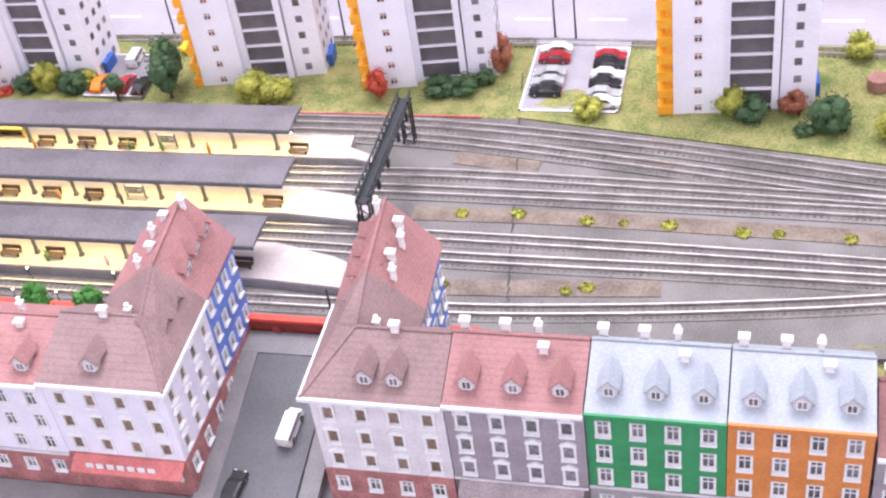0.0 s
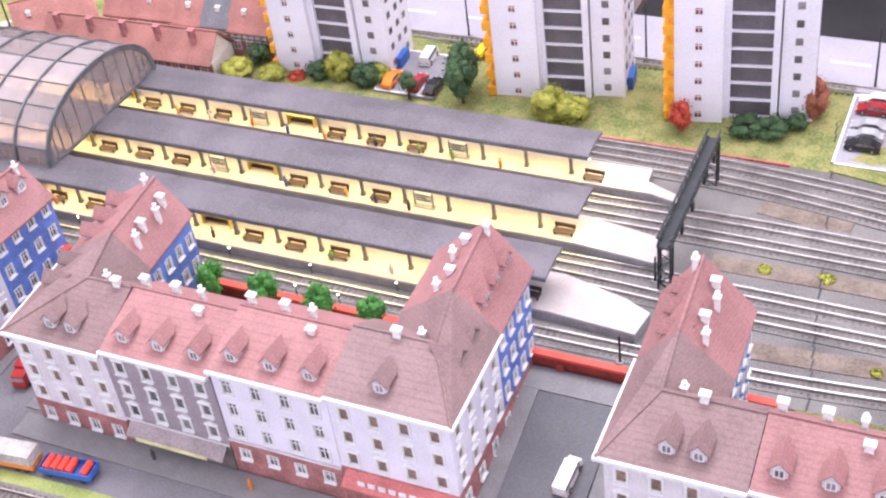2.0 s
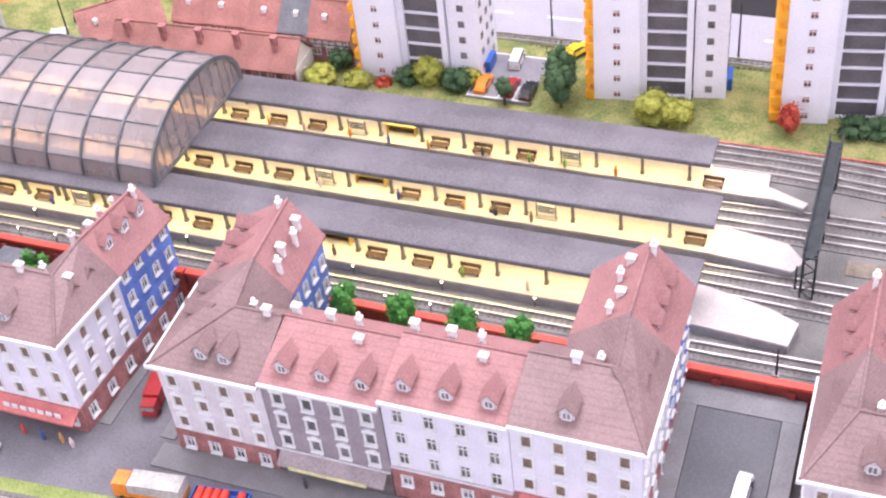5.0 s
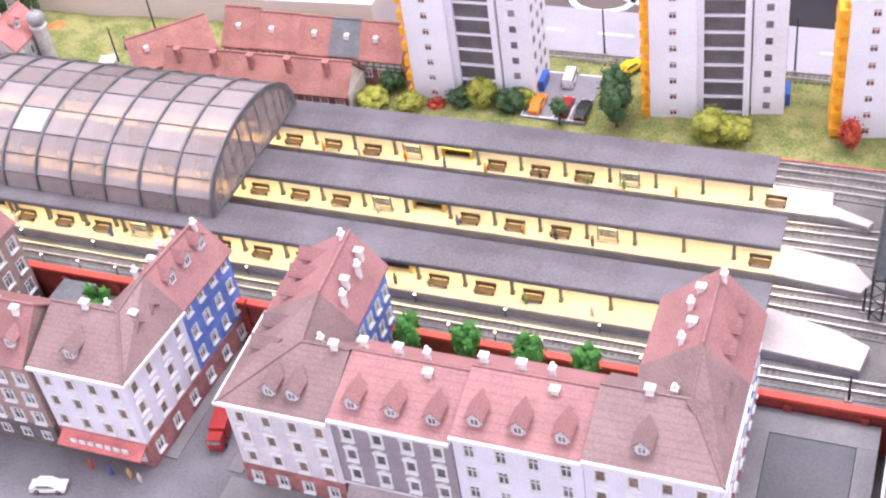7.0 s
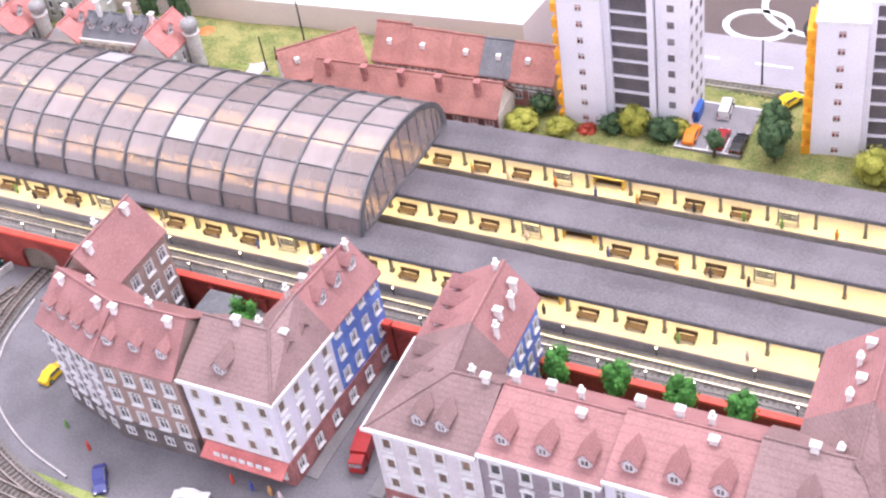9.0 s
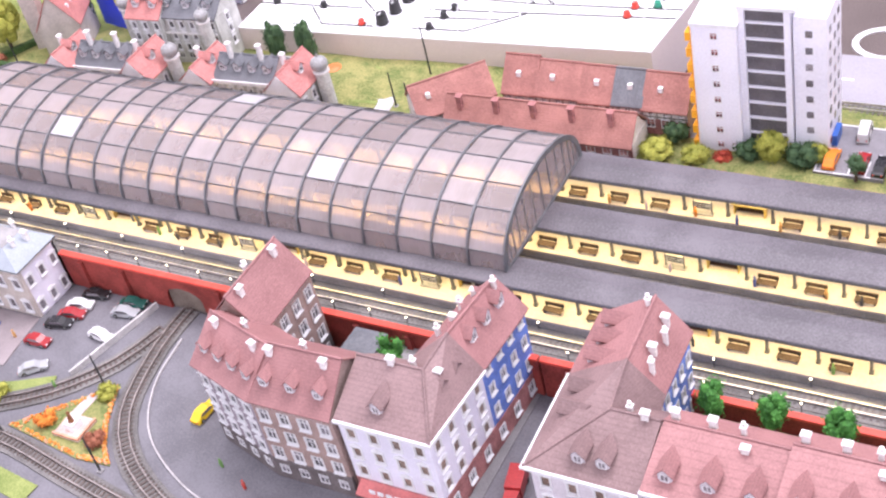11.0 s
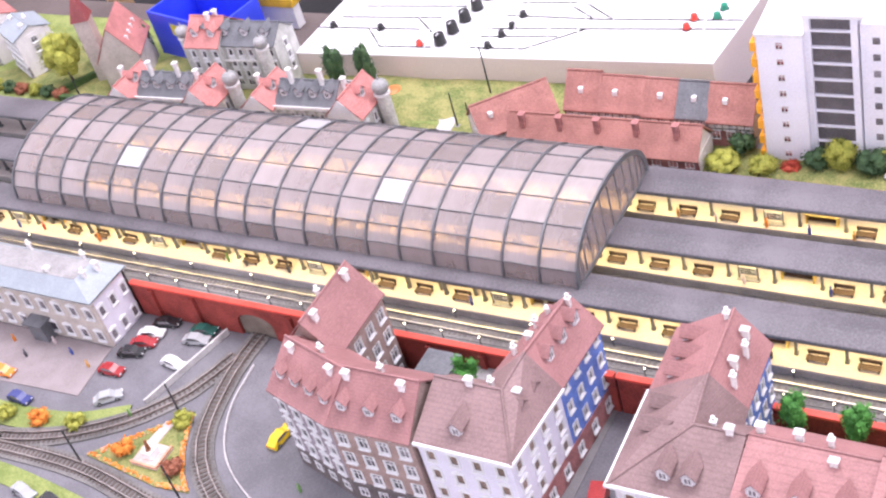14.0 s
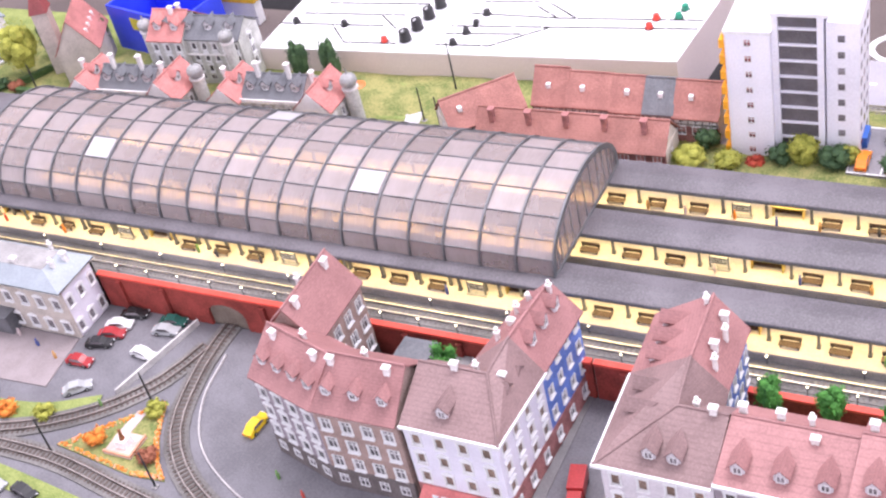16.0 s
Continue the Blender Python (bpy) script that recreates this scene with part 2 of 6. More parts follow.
def thing(name, x, y, z, label, category, group="", kind="", rz=0.0):
    ob = new(name)
    ob.location, ob.rotation_euler = (x * CM, y * CM, z * CM), (0, 0, radians(rz))
    ob.empty_display_size = 0.01
    return tagged(ob, label, category, group, kind)


def part(name, mesh, material, parent, label="", at=(0, 0, 0), rz=0.0):
    data = mesh if isinstance(mesh, bpy.types.Mesh) else mesh.data(name, material)
    ob = new(name, data)
    ob.parent = parent
    ob.location, ob.rotation_euler = (at[0] * CM, at[1] * CM, at[2] * CM), (0, 0, radians(rz))
    return tagged(ob, label)


def solo(name, mesh, material, label, category, group="", kind="", at=(0, 0, 0), rz=0.0):
    ob = new(name, mesh if isinstance(mesh, bpy.types.Mesh) else mesh.data(name, material))
    ob.location, ob.rotation_euler = (at[0] * CM, at[1] * CM, at[2] * CM), (0, 0, radians(rz))
    return tagged(ob, label, category, group, kind)


def spot(ob, x, y, z, rz=0.0):
    return copy_thing(ob, pose(x * CM, y * CM, z * CM, 0, 0, rz))


S = "structure"
LOW = -3.8

# ---- ground, track bed, walls ----
solo("ground", Mesh().box(-160, -120, LOW - 1, 140, -4.9, LOW), ASPHALT, "dark grey asphalt street level of the layout", "ground", kind=S)
solo("floor", Mesh().box(-900, -600, -80, 900, 900, -78), CARPET, "dark carpet of the exhibition hall floor", "floor", kind=S)
solo("track_bed", Mesh().box(-160, -4.7, LOW - 1, 140, 21.3, 0), BALLAST, "grey gravel track bed of the station throat", "track bed", kind=S)
g = Mesh()
random.seed(4)
nx, ny = 120, 12
for j in range(ny + 1):
    for i in range(nx + 1):
        x, y = -160 + 300 * i / nx, 21.3 + 12.2 * j / ny
        g.v.append((x, y, 0.02 + 0.35 * (noise.noise(Vector((x * 0.12, y * 0.2, 0))) + 0.3) * (1 if 0 < j < ny else 0)))
for j in range(ny):
    for i in range(nx):
        a = j * (nx + 1) + i
        g.f.append((a, a + 1, a + nx + 2, a + nx + 1))
solo("grass_strip", g, GRASS, "mottled green and tan flocked grass", "grass", kind=S)
solo("road", Mesh().box(-17.5, 33.5, LOW - 1, 140, 41.6, 0.03), mat("light_road", (0.30, 0.285, 0.32), 0.7, var=0.06, scale=15), "light grey main road behind the towers", "road", kind=S)
solo("road", Mesh().box(-160, 21.3, LOW - 1, -17.5, 31.0, -0.02), MATS["light_road"], "grey road ground west of the old town", "road", kind=S)
d = Mesh()
for k in range(22):
    d.box(-12 + 7 * k, 37.4, 0.03, -8.5 + 7 * k, 37.65, 0.06)
solo("lane_mark", d, WHITEPAINT, "white dashed lane marks on the road", "road marking", kind=S)
bank = Mesh()
for a, b, c, e in ((36, 60, -4.7, -10.5), (60, 140, -3.6, -10.5)):
    bank.hexa([(a, e, LOW - 1), (b, e, LOW - 1), (b, c, LOW - 1), (a, c, LOW - 1), (a, e, LOW + 0.6), (b, e, LOW + 0.6), (b, c + 0.6, 0.06), (a, c, 0.06)])
solo("grass_bank", bank, GRASS, "dry grass bank beside the tracks", "grass", kind=S)
wedge = [(33, 21.4), (45, 19.3), (56, 17.5), (66, 15.8), (80, 13.8), (140, 12), (140, 21.4)]
solo("grass_verge", Mesh().prism(wedge, 0, 0.16), GRASS, "dry mottled grass beside the curving tracks", "grass", kind=S)
wall = thing("wall_north", 0, -4.9, LOW, "dark red stone retaining wall with bright coping", "wall", kind=S)
for a, b in ((-74, -61.5), (-57.3, -47.5), (-47.5, -22.6), (-22.4, -17.4), (-17.2, 17.2), (17.4, 35)):
    part("wall_panel", Mesh().box(a, -0.15, 0, b, 0.15, -LOW + 0.25), REDWALL, wall)
    part("coping", Mesh().box(a, -0.32, -LOW + 0.25, b, 0.28, -LOW + 0.5), REDCAP, wall, "bright red coping")
    k = a + 2.5
    while k < b - 1:
        part("buttress", Mesh().box(k - 0.3, -0.5, 0, k + 0.3, -0.15, -LOW - 0.1, 0.9), REDWALL, wall)
        k += 5.2
arch = Mesh()
for k in range(8):
    a0, a1 = math.pi * k / 8, math.pi * (k + 1) / 8
    x0, x1, z0, z1 = -59.4 - 2.1 * math.cos(a0), -59.4 - 2.1 * math.cos(a1), 1.6 + 1.3 * math.sin(a0), 1.6 + 1.3 * math.sin(a1)
    arch.hexa([(x0, -0.15, z0), (x1, -0.15, z1), (x1, 0.15, z1), (x0, 0.15, z0), (x0, -0.15, -LOW + 0.25), (x1, -0.15, -LOW + 0.25), (x1, 0.15, -LOW + 0.25), (x0, 0.15, -LOW + 0.25)])
part("underpass_arch", arch, REDWALL, wall, "arched underpass opening")
part("coping", Mesh().box(-61.5, -0.32, -LOW + 0.25, -57.3, 0.28, -LOW + 0.5), REDCAP, wall)
part("tunnel_face", Mesh().box(-61.5, 0.16, 0, -57.3, 0.19, 3.6), EARTH, wall, "dark underpass interior")
rf = thing("rear_fence", 0, 21.3, 0, "low red border strip along the rear tracks", "fence", kind=S)
FADEDRED = mat("faded_red", (0.45, 0.13, 0.10), 0.7, var=0.2)
for k in range(13):
    part("fence_panel", Mesh().box(-100 + 10 * k, -0.1, 0, -90.05 + 10 * k, 0.1, 0.22), FADEDRED, rf)

# ---- tracks ----
def along(pts, step):
    """Even points and headings on a smooth curve through pts."""
    out = []
    P = [Vector(p) for p in pts]
    tang = [(P[min(i + 1, len(P) - 1)] - P[max(i - 1, 0)]).normalized() for i in range(len(P))]
    for i in range(len(P) - 1):
        ln = (P[i + 1] - P[i]).length
        n = max(2, int(ln / step))
        for k in range(n):
            t = k / n
            out.append((2 * t ** 3 - 3 * t * t + 1) * P[i] + (t ** 3 - 2 * t * t + t) * ln * tang[i] + (3 * t * t - 2 * t ** 3) * P[i + 1] + (t ** 3 - t * t) * ln * tang[i + 1])
    out.append(P[-1])
    return out


def ribbon(mesh, pts, off0, off1, z0, z1):
    i0 = len(mesh.v)
    n = len(pts)
    for k, p in enumerate(pts):
        t = (pts[min(k + 1, n - 1)] - pts[max(k - 1, 0)]).normalized()
        s = Vector((-t.y, t.x))
        for o, z in ((off0, z0), (off1, z0), (off1, z1), (off0, z1)):
            q = p + s * o
            mesh.v.append((q.x, q.y, z))
    for k in range(n - 1):
        a = i0 + 4 * k
        for j in range(4):
            mesh.f.append((a + j, a + (j + 1) % 4, a + 4 + (j + 1) % 4, a + 4 + j))
    return mesh


TRACKS = []


def track(pts, z, label, bed=True):
    TRACKS.append(label)
    z += 0.011 * len(TRACKS)
    t = thing("railway_track", 0, 0, z, label, "railway track", "railway tracks", S)
    c = along(pts, 2.0)
    for s in (-1, 1):
        part("rail", ribbon(Mesh(), c, s * 0.45 - 0.06, s * 0.45 + 0.06, 0.10, 0.31), STEEL if z > -1 else DULLRAIL, t, "worn shiny steel rail")
    sl = Mesh()
    fine = along(pts, 0.5)
    for k in range(len(fine) - 1):
        p, h = fine[k], (fine[k + 1] - fine[k]).normalized()
        s = Vector((-h.y, h.x))
        q = [p + s * o + h * l for o, l in ((-0.8, -0.11), (0.8, -0.11), (0.8, 0.11), (-0.8, 0.11))]
        sl.hexa([(v.x, v.y, 0.02) for v in q] + [(v.x, v.y, 0.11) for v in q])
    tagged(part("sleepers", sl, RUST if z > -1 else DARKSLEEPER, t, "dark brown wooden sleepers"), kind="stuff")
    if bed:
        part("ballast_bed", ribbon(Mesh(), c, -1.15, 1.15, -0.15, 0.05), BALLAST, t, "grey gravel ballast")


for pts in (((-150, -2.75), (0, -2.75), (32, -2.6), (45, -1.6), (56, -0.2), (68, 1.6), (90, 3.0)),
            ((-150, 3.5), (15, 3.5), (31, 3.0), (56, 2.9), (90, 2.2)), ((-150, 5.4), (15, 5.4), (31, 5.35), (56, 4.75), (90, 3.0)),
            ((-150, 10.9), (15, 10.9), (30, 10.9), (56, 10.4), (90, 9.3)), ((-150, 12.9), (15, 12.9), (30, 13.1), (56, 12.0), (90, 9.8)),
            ((-150, 18.3), (15, 18.3), (28, 17.7), (45, 15.2), (62, 12.4), (90, 9.5)), ((-150, 20.2), (15, 20.2), (28, 19.8), (45, 17.8), (66, 14.2), (90, 11))):
    track(pts, 0, "straight station track with shiny rails on brown sleepers")
for pts in (((-110, -24.4), (-80, -24.0), (-67, -23.8), (-57, -25.4), (-44, -27.2), (-30, -27.0), (-12, -25.7), (10, -25.2), (40, -26)),
            ((-59.5, -4.9), (-59.4, -10), (-57.2, -18), (-52.5, -22.8), (-44, -26.3), (-34, -27.3)),
            ((-60.4, -8), (-62.2, -13), (-66.5, -18), (-74, -22.0), (-86, -24.2))):
    track(pts, LOW, "curved branch track beside the street")
track(((-17, 33.0), (40, 33.0), (90, 30)), 0.02, "rear branch track along the main road", bed=False)
isl = thing("gravel_island", 0, 0, 0, "brown earth islands with weeds between the tracks", "ground", kind=S)
for pts in (((27, 8.2), (40, 8.3), (60, 7.6), (85, 6.4)), ((31, -0.2), (38, 0.2), (47, 0.9)), ((29, 15.6), (36, 14.6))):
    part("earth_strip", ribbon(Mesh(), along(pts, 1.0), -0.85, 0.85, 0.0, 0.075), EARTH, isl)

# ---- foliage ----
def foliage(rx, ry, rz, lumps, leaves, size, seed):
    """Many small leaf flakes round uneven lumps."""
    r = random.Random(seed)
    m = Mesh()
    L = []
    for k in range(lumps):
        a, e = r.uniform(0, 6.28), r.uniform(-0.9, 1)
        q = 0.62 * math.sqrt(max(0, 1 - e * e * 0.8))
        L.append((rx * q * math.cos(a), ry * q * math.sin(a), rz * e * 0.6, r.uniform(0.38, 0.58)))
    for c in L:
        m.ball((c[0], c[1], c[2]), rx * c[3] * 0.72, ry * c[3] * 0.72, rz * c[3] * 0.72, 7, 4)
    for k in range(leaves):
        c = L[k % lumps]
        d = Vector((r.gauss(0, 1), r.gauss(0, 1), r.gauss(0, 1))).normalized()
        p = Vector((c[0] + d.x * rx * c[3], c[1] + d.y * ry * c[3], c[2] + d.z * rz * c[3])) * r.uniform(0.85, 1.12)
        u = Vector((r.gauss(0, 1), r.gauss(0, 1), r.gauss(0, 1))).normalized() * size * r.uniform(0.6, 1.3)
        v = u.cross(d).normalized() * size * r.uniform(0.5, 1)
        m.poly([p - u * 0.5, p + v * 0.5, p + u * 0.5, p - v * 0.5])
    return m


def plant(name, x, y, z, r, h, material, label, category, group="", trunk=0.0, seed=1):
    t = thing(name, x, y, z, label, category, group)
    cz = trunk + h * 0.5
    if trunk:
        tr = Mesh().tube((0, 0, 0), (0.05, 0, trunk + h * 0.4), 0.16, 0.07, 7)
        for k in range(4):
            a = k * 1.6
            tr.tube((0.02, 0, trunk * 0.8), (r * 0.5 * math.cos(a), r * 0.5 * math.sin(a), trunk + h * 0.4), 0.06, 0.02, 5)
        part("trunk", tr, TRUNK, t, "brown bark trunk")
    part("crown" if trunk else "foliage", foliage(r, r, h * 0.55, 16 + int(6 * r), int(560 * max(0.6, r) ** 1.5), 0.24, seed), material, t, at=(0, 0, cz))
    return t

# ---- platforms ----
def platform(outline, label):
    p = thing("station_platform", 0, 0, 0, label, "platform", "platforms", S)
    part("deck", Mesh().prism(outline, 0.72, 0.9), DECK, p, "pale smooth platform surface")
    part("edge_wall", Mesh().prism([(x, y) for x, y in outline], 0.0, 0.715), CONC, p, "grey concrete platform side")


platform([(-150, -1.3), (17.5, -1.3), (24.2, -1.8), (24.6, 0.6), (22.5, 1.6), (17.5, 2.9), (-150, 3.0 - 0.6)], "long pale station platform with rounded end")
platform([(-150, 6.55), (17, 6.5), (23.3, 5.9), (24.0, 7.2), (22.6, 8.9), (17, 9.9), (-150, 9.8)], "long pale station platform with tapering end")
platform([(-150, 14.0), (20.6, 13.9), (23.0, 13.3), (23.3, 14.0), (20.0, 15.4), (19.9, 17.0), (-150, 17.1)], "long pale station platform with notched end")


def canopy(yc, x0, x1, label):
    t = thing("platform_canopy", 0, yc, 0.9, label, "platform roof", "platform canopies")
    w = 1.78
    part("roof", Mesh().hexa([(x0, -w, 2.55), (x1, -w, 2.55), (x1, w, 2.55), (x0, w, 2.55), (x0, -w, 2.72), (x1, -w, 2.72), (x1, w, 2.72), (x0, w, 2.72)]), CANOPY, t, "dark grey felt roof")
    part("roof_ridge", Mesh().hexa([(x0, -w + 0.1, 2.725), (x1, -w + 0.1, 2.725), (x1, w - 0.1, 2.725), (x0, w - 0.1, 2.725), (x0, -0.3, 2.9), (x1, -0.3, 2.9), (x1, 0.3, 2.9), (x0, 0.3, 2.9)]), CANOPY, t)
    for s in (-1, 1):
        part("fascia", Mesh().box(x0, s * w - 0.06, 2.38, x1, s * w + 0.06, 2.66), HALLIRON, t, "dark metal edge beam")
    beam = Mesh().box(x0, -0.1, 2.3, x1, 0.1, 2.55)
    part("ridge_beam", beam, HALLIRON, t)
    post = Mesh().box(-0.11, -0.11, 0, 0.11, 0.11, 2.4).box(-0.17, -0.17, 0, 0.17, 0.17, 0.25)
    for s in (-1, 1):
        post.hexa([(-0.07, s * 0.1, 1.5), (0.07, s * 0.1, 1.5), (0.07, s * 0.2, 1.5), (-0.07, s * 0.2, 1.5), (-0.07, s * 1.5 + 0.75, 2.45), (0.07, s * 1.5 + 0.75, 2.45), (0.07, s * 1.7 + 0.75, 2.45), (-0.07, s * 1.7 + 0.75, 2.45)])
    pd = post.data("post", HALLIRON)
    bulb = Mesh().ball((0, 0, 0), 0.06, 0.06, 0.05, 6, 4).data("bulb", BULB)
    k = 0
    while 13.75 - 3.87 * k > x0 + 1:
        x = 13.75 - 3.87 * k
        part("post", pd, HALLIRON, t, at=(x, -0.75, 0))
        part("bulb", bulb, BULB, t, at=(x + 1.9, -1.55, 2.33))
        k += 1


canopy(0.95, -150, 17.4, "long dark station canopy on central posts")
canopy(8.35, -150, 17.3, "long dark station canopy on central posts")
canopy(15.55, -150, 15.6, "long dark station canopy on central posts")

bench = thing("platform_bench", 0, 0, -50, "brown slatted wooden bench on the platform", "bench", "platform benches")
for k in range(3):
    part("seat_slat", Mesh().box(-0.85, -0.34 + 0.17 * k, 0.27, 0.85, -0.20 + 0.17 * k, 0.32), WOOD, bench)
for k in range(2):
    part("back_slat", Mesh().box(-0.85, 0.19, 0.38 + 0.16 * k, 0.85, 0.25, 0.50 + 0.16 * k), WOOD, bench)
    part("back_slat", Mesh().box(-0.85, -0.48, 0.27, 0.85, -0.37, 0.32) if k else Mesh().box(-0.85, 0.19, 0.70, 0.85, 0.25, 0.75), WOOD, bench)
for s in (-0.7, 0.7):
    part("leg", Mesh().box(s - 0.06, -0.4, 0, s + 0.06, -0.3, 0.27).box(s - 0.06, 0.16, 0, s + 0.06, 0.26, 0.62), IRON, bench)
board = thing("timetable_board", 0, 0, -50, "grey framed timetable board on two legs", "notice board", "timetable boards")
part("panel", Mesh().box(-0.75, -0.04, 0.5, 0.75, 0.04, 1.35), mat("notice_grey", (0.42, 0.42, 0.40), 0.5, var=0.15, scale=200), board, "grey printed panel")
for k in range(3):
    part("text_bar", Mesh().box(-0.6, -0.055, 0.65 + 0.22 * k, 0.6 - 0.3 * (k % 2), -0.045, 0.75 + 0.22 * k), IRON, board)
for s in (-0.8, 0.8):
    part("leg", Mesh().box(s - 0.05, -0.06, 0, s + 0.05, 0.06, 1.45), HALLIRON, board)
part("base_step", Mesh().box(-0.95, -0.25, 0, 0.95, 0.25, 0.1), CONC, board)
hut = thing("platform_shelter", 0, 0, -50, "small tan wooden shelter with sloping roof", "shelter", "platform shelters")
part("back_wall", Mesh().box(-1.35, 0.3, 0, 1.35, 0.4, 1.2), YELLOWHUT, hut)
for s in (-1.3, 1.3):
    part("side_wall", Mesh().box(s - 0.05, -0.35, 0, s + 0.05, 0.3, 1.15), YELLOWHUT, hut)
part("roof", Mesh().hexa([(-1.5, -0.5, 1.1), (1.5, -0.5, 1.1), (1.5, 0.5, 1.25), (-1.5, 0.5, 1.25), (-1.5, -0.5, 1.17), (1.5, -0.5, 1.17), (1.5, 0.5, 1.32), (-1.5, 0.5, 1.32)]), mat("tan_board", (0.40, 0.31, 0.13), 0.7, var=0.15), hut)
part("seat", Mesh().box(-1.2, -0.1, 0.25, 1.2, 0.25, 0.32), WOOD, hut)
fig_data = [Mesh().tube((0, 0, 0), (0, 0, 0.62), 0.13, 0.17, 7).tube((0, 0, 0.62), (0, 0, 0.78), 0.17, 0.06, 7).ball((0, 0, 0.93), 0.11, 0.11, 0.13, 7, 5).data("figurine", mat("figure_paint_%d" % k, c, 0.5))
            for k, c in enumerate(((0.5, 0.06, 0.04), (0.05, 0.08, 0.3), (0.55, 0.3, 0.1), (0.6, 0.5, 0.5), (0.05, 0.05, 0.06), (0.65, 0.2, 0.02), (0.15, 0.3, 0.08)))]
FIGCOL = ("red", "blue", "tan", "pale", "black", "orange", "green")


def figure(x, y, z, k):
    return solo("figurine", fig_data[k % 7], None, "tiny painted %s plastic figurine standing on the layout" % FIGCOL[k % 7], "figurine", "figurines", at=(x, y, z))


rnd = random.Random(7)
PATTERN = ("bench", "bench", "bench", "board", "hut")
for row, (y, off) in enumerate(((0.0, 0), (7.5, 0), (14.6, 0))):
    for k in range(-24, 5):
        x = -7.75 + 3.87 * k
        if k == 3 and row > 0:
            kind = "board"
        elif k >= 3:
            kind = "skip"
        else:
            kind = PATTERN[k % 5]
        if -94 < x < -30 and row > 0 and k % 3:
            kind = "skip"
        src = {"bench": bench, "board": board, "hut": hut}.get(kind)
        if src:
            spot(src, x, y + (0.9 if kind == "hut" else 0), 0.9)
        if rnd.random() < 0.55 and x < 13 and not (-94 < x < -30 and row > 0):
            figure(x + rnd.uniform(-1.4, 1.4), y - rnd.uniform(0.42, 0.75), 0.9, rnd.randrange(7))
    spot(bench, 15.75, y, 0.9)
for o in (bench, board, hut):
    spot(o, {bench: -100.6}.get(o, -104.5 if o is board else -108.4), 0.0 if o is bench else 7.5, 0.9)
    for q in (*o.children_recursive, o):
        bpy.data.objects.remove(q)
lamp_dot = thing("track_lamp", 0, -4.0, 0, "short marker lamp post with glowing bulb by the track", "lamp", "track lamps")
part("stem", Mesh().tube((0, 0, 0), (0, 0, 0.9), 0.04), IRON, lamp_dot)
part("bulb", Mesh().ball((0, 0, 0.95), 0.075, 0.075, 0.07, 7, 4), BULB, lamp_dot, "glowing warm bulb")
lamp_dot.location.x = -0.98
for k in range(31):
    spot(lamp_dot, -94.3 + 3.7 * k, -4.1, 0.0)
    if k % 2:
        spot(lamp_dot, -94.3 + 3.7 * k, -1.62, 0.0)

# ---- station hall ----
HX0, HX1, HY0, HY1, HZ, RISE, BAYS, SEG = -92.5, -27.4, 0.6, 16.6, 3.75, 5.15, 19, 10
hall = thing("station_hall", HX0, (HY0 + HY1) / 2, HZ, "arched train shed with iron ribs and smoked glazing", "station hall")
half = (HY1 - HY0) / 2


def arc(u, r=0.0):
    """A flattened arch with steep feet: u runs from the near foot to the far one, r goes outward."""
    a = math.pi * (0.5 - math.cos(math.pi * u) * 0.12 + (u - 0.5) * 0.76)
    return (-(half + r) * math.cos(a), (RISE + r) * max(0.0, math.sin(a)) ** 0.86)


def arch_rib(r0, r1, w):
    m = Mesh()
    n = 28
    for k in range(n):
        p = [arc(k / n, r0), arc((k + 1) / n, r0), arc((k + 1) / n, r1), arc(k / n, r1)]
        m.hexa([(-w, *q) for q in p] + [(w, *q) for q in p])
    return m


rib = arch_rib(-0.35, 0.13, 0.095).data("rib", HALLIRON)
BAY = (HX1 - HX0) / BAYS
for k in range(BAYS + 1):
    part("rib", rib, HALLIRON, hall, at=(BAY * k, 0, 0))
for j in range(SEG + 1):
    y, z = arc(j / SEG, 0.03)
    part("purlin", Mesh().box(0, y - 0.045, z - 0.05, BAY * BAYS, y + 0.045, z + 0.05), HALLIRON, hall)
for j in range(SEG):
    p = [arc(j / SEG), arc((j + 1) / SEG), arc((j + 1) / SEG, -0.06), arc(j / SEG, -0.06)]
    pane = Mesh().hexa([(0.095, *q) for q in p] + [(BAY - 0.095, *q) for q in p]).data("roof_pane", HALLGLASS)
    for k in range(BAYS):
        part("roof_pane", pane, HALLGLASS, hall, at=(BAY * k, 0, 0))
for gx in (0, BAY * BAYS):
    gl = Mesh()
    n = 24
    for k in range(n):
        (y0, z0), (y1, z1) = arc(k / n, -0.3), arc((k + 1) / n, -0.3)
        gl.hexa([(-0.03, y0, 0.1), (-0.03, y1, 0.1), (-0.03, y1, max(0.12, z1)), (-0.03, y0, max(0.12, z0)), (0.03, y0, 0.1), (0.03, y1, 0.1), (0.03, y1, max(0.12, z1)), (0.03, y0, max(0.12, z0))])
    gable = part("gable_glazing", gl, HALLGLASS, hall, at=(gx, 0, 0))
    part("gable_beam", Mesh().box(-0.16, -half, -0.12, 0.16, half, 0.12), HALLIRON, hall, at=(gx, 0, 0))
    for k in range(1, 16):
        y, z = arc(k / 16, -0.3)
        part("mullion", Mesh().box(-0.06, y - 0.05, 0.1, 0.06, y + 0.05, z), HALLIRON, gable)
for k in range(BAYS + 1):
    for s in (-1, 1):
        part("column", Mesh().box(-0.14, s * half - 0.12, -2.85, 0.14, s * half + 0.12, 0.1), HALLIRON, hall, at=(BAY * k, 0, 0))
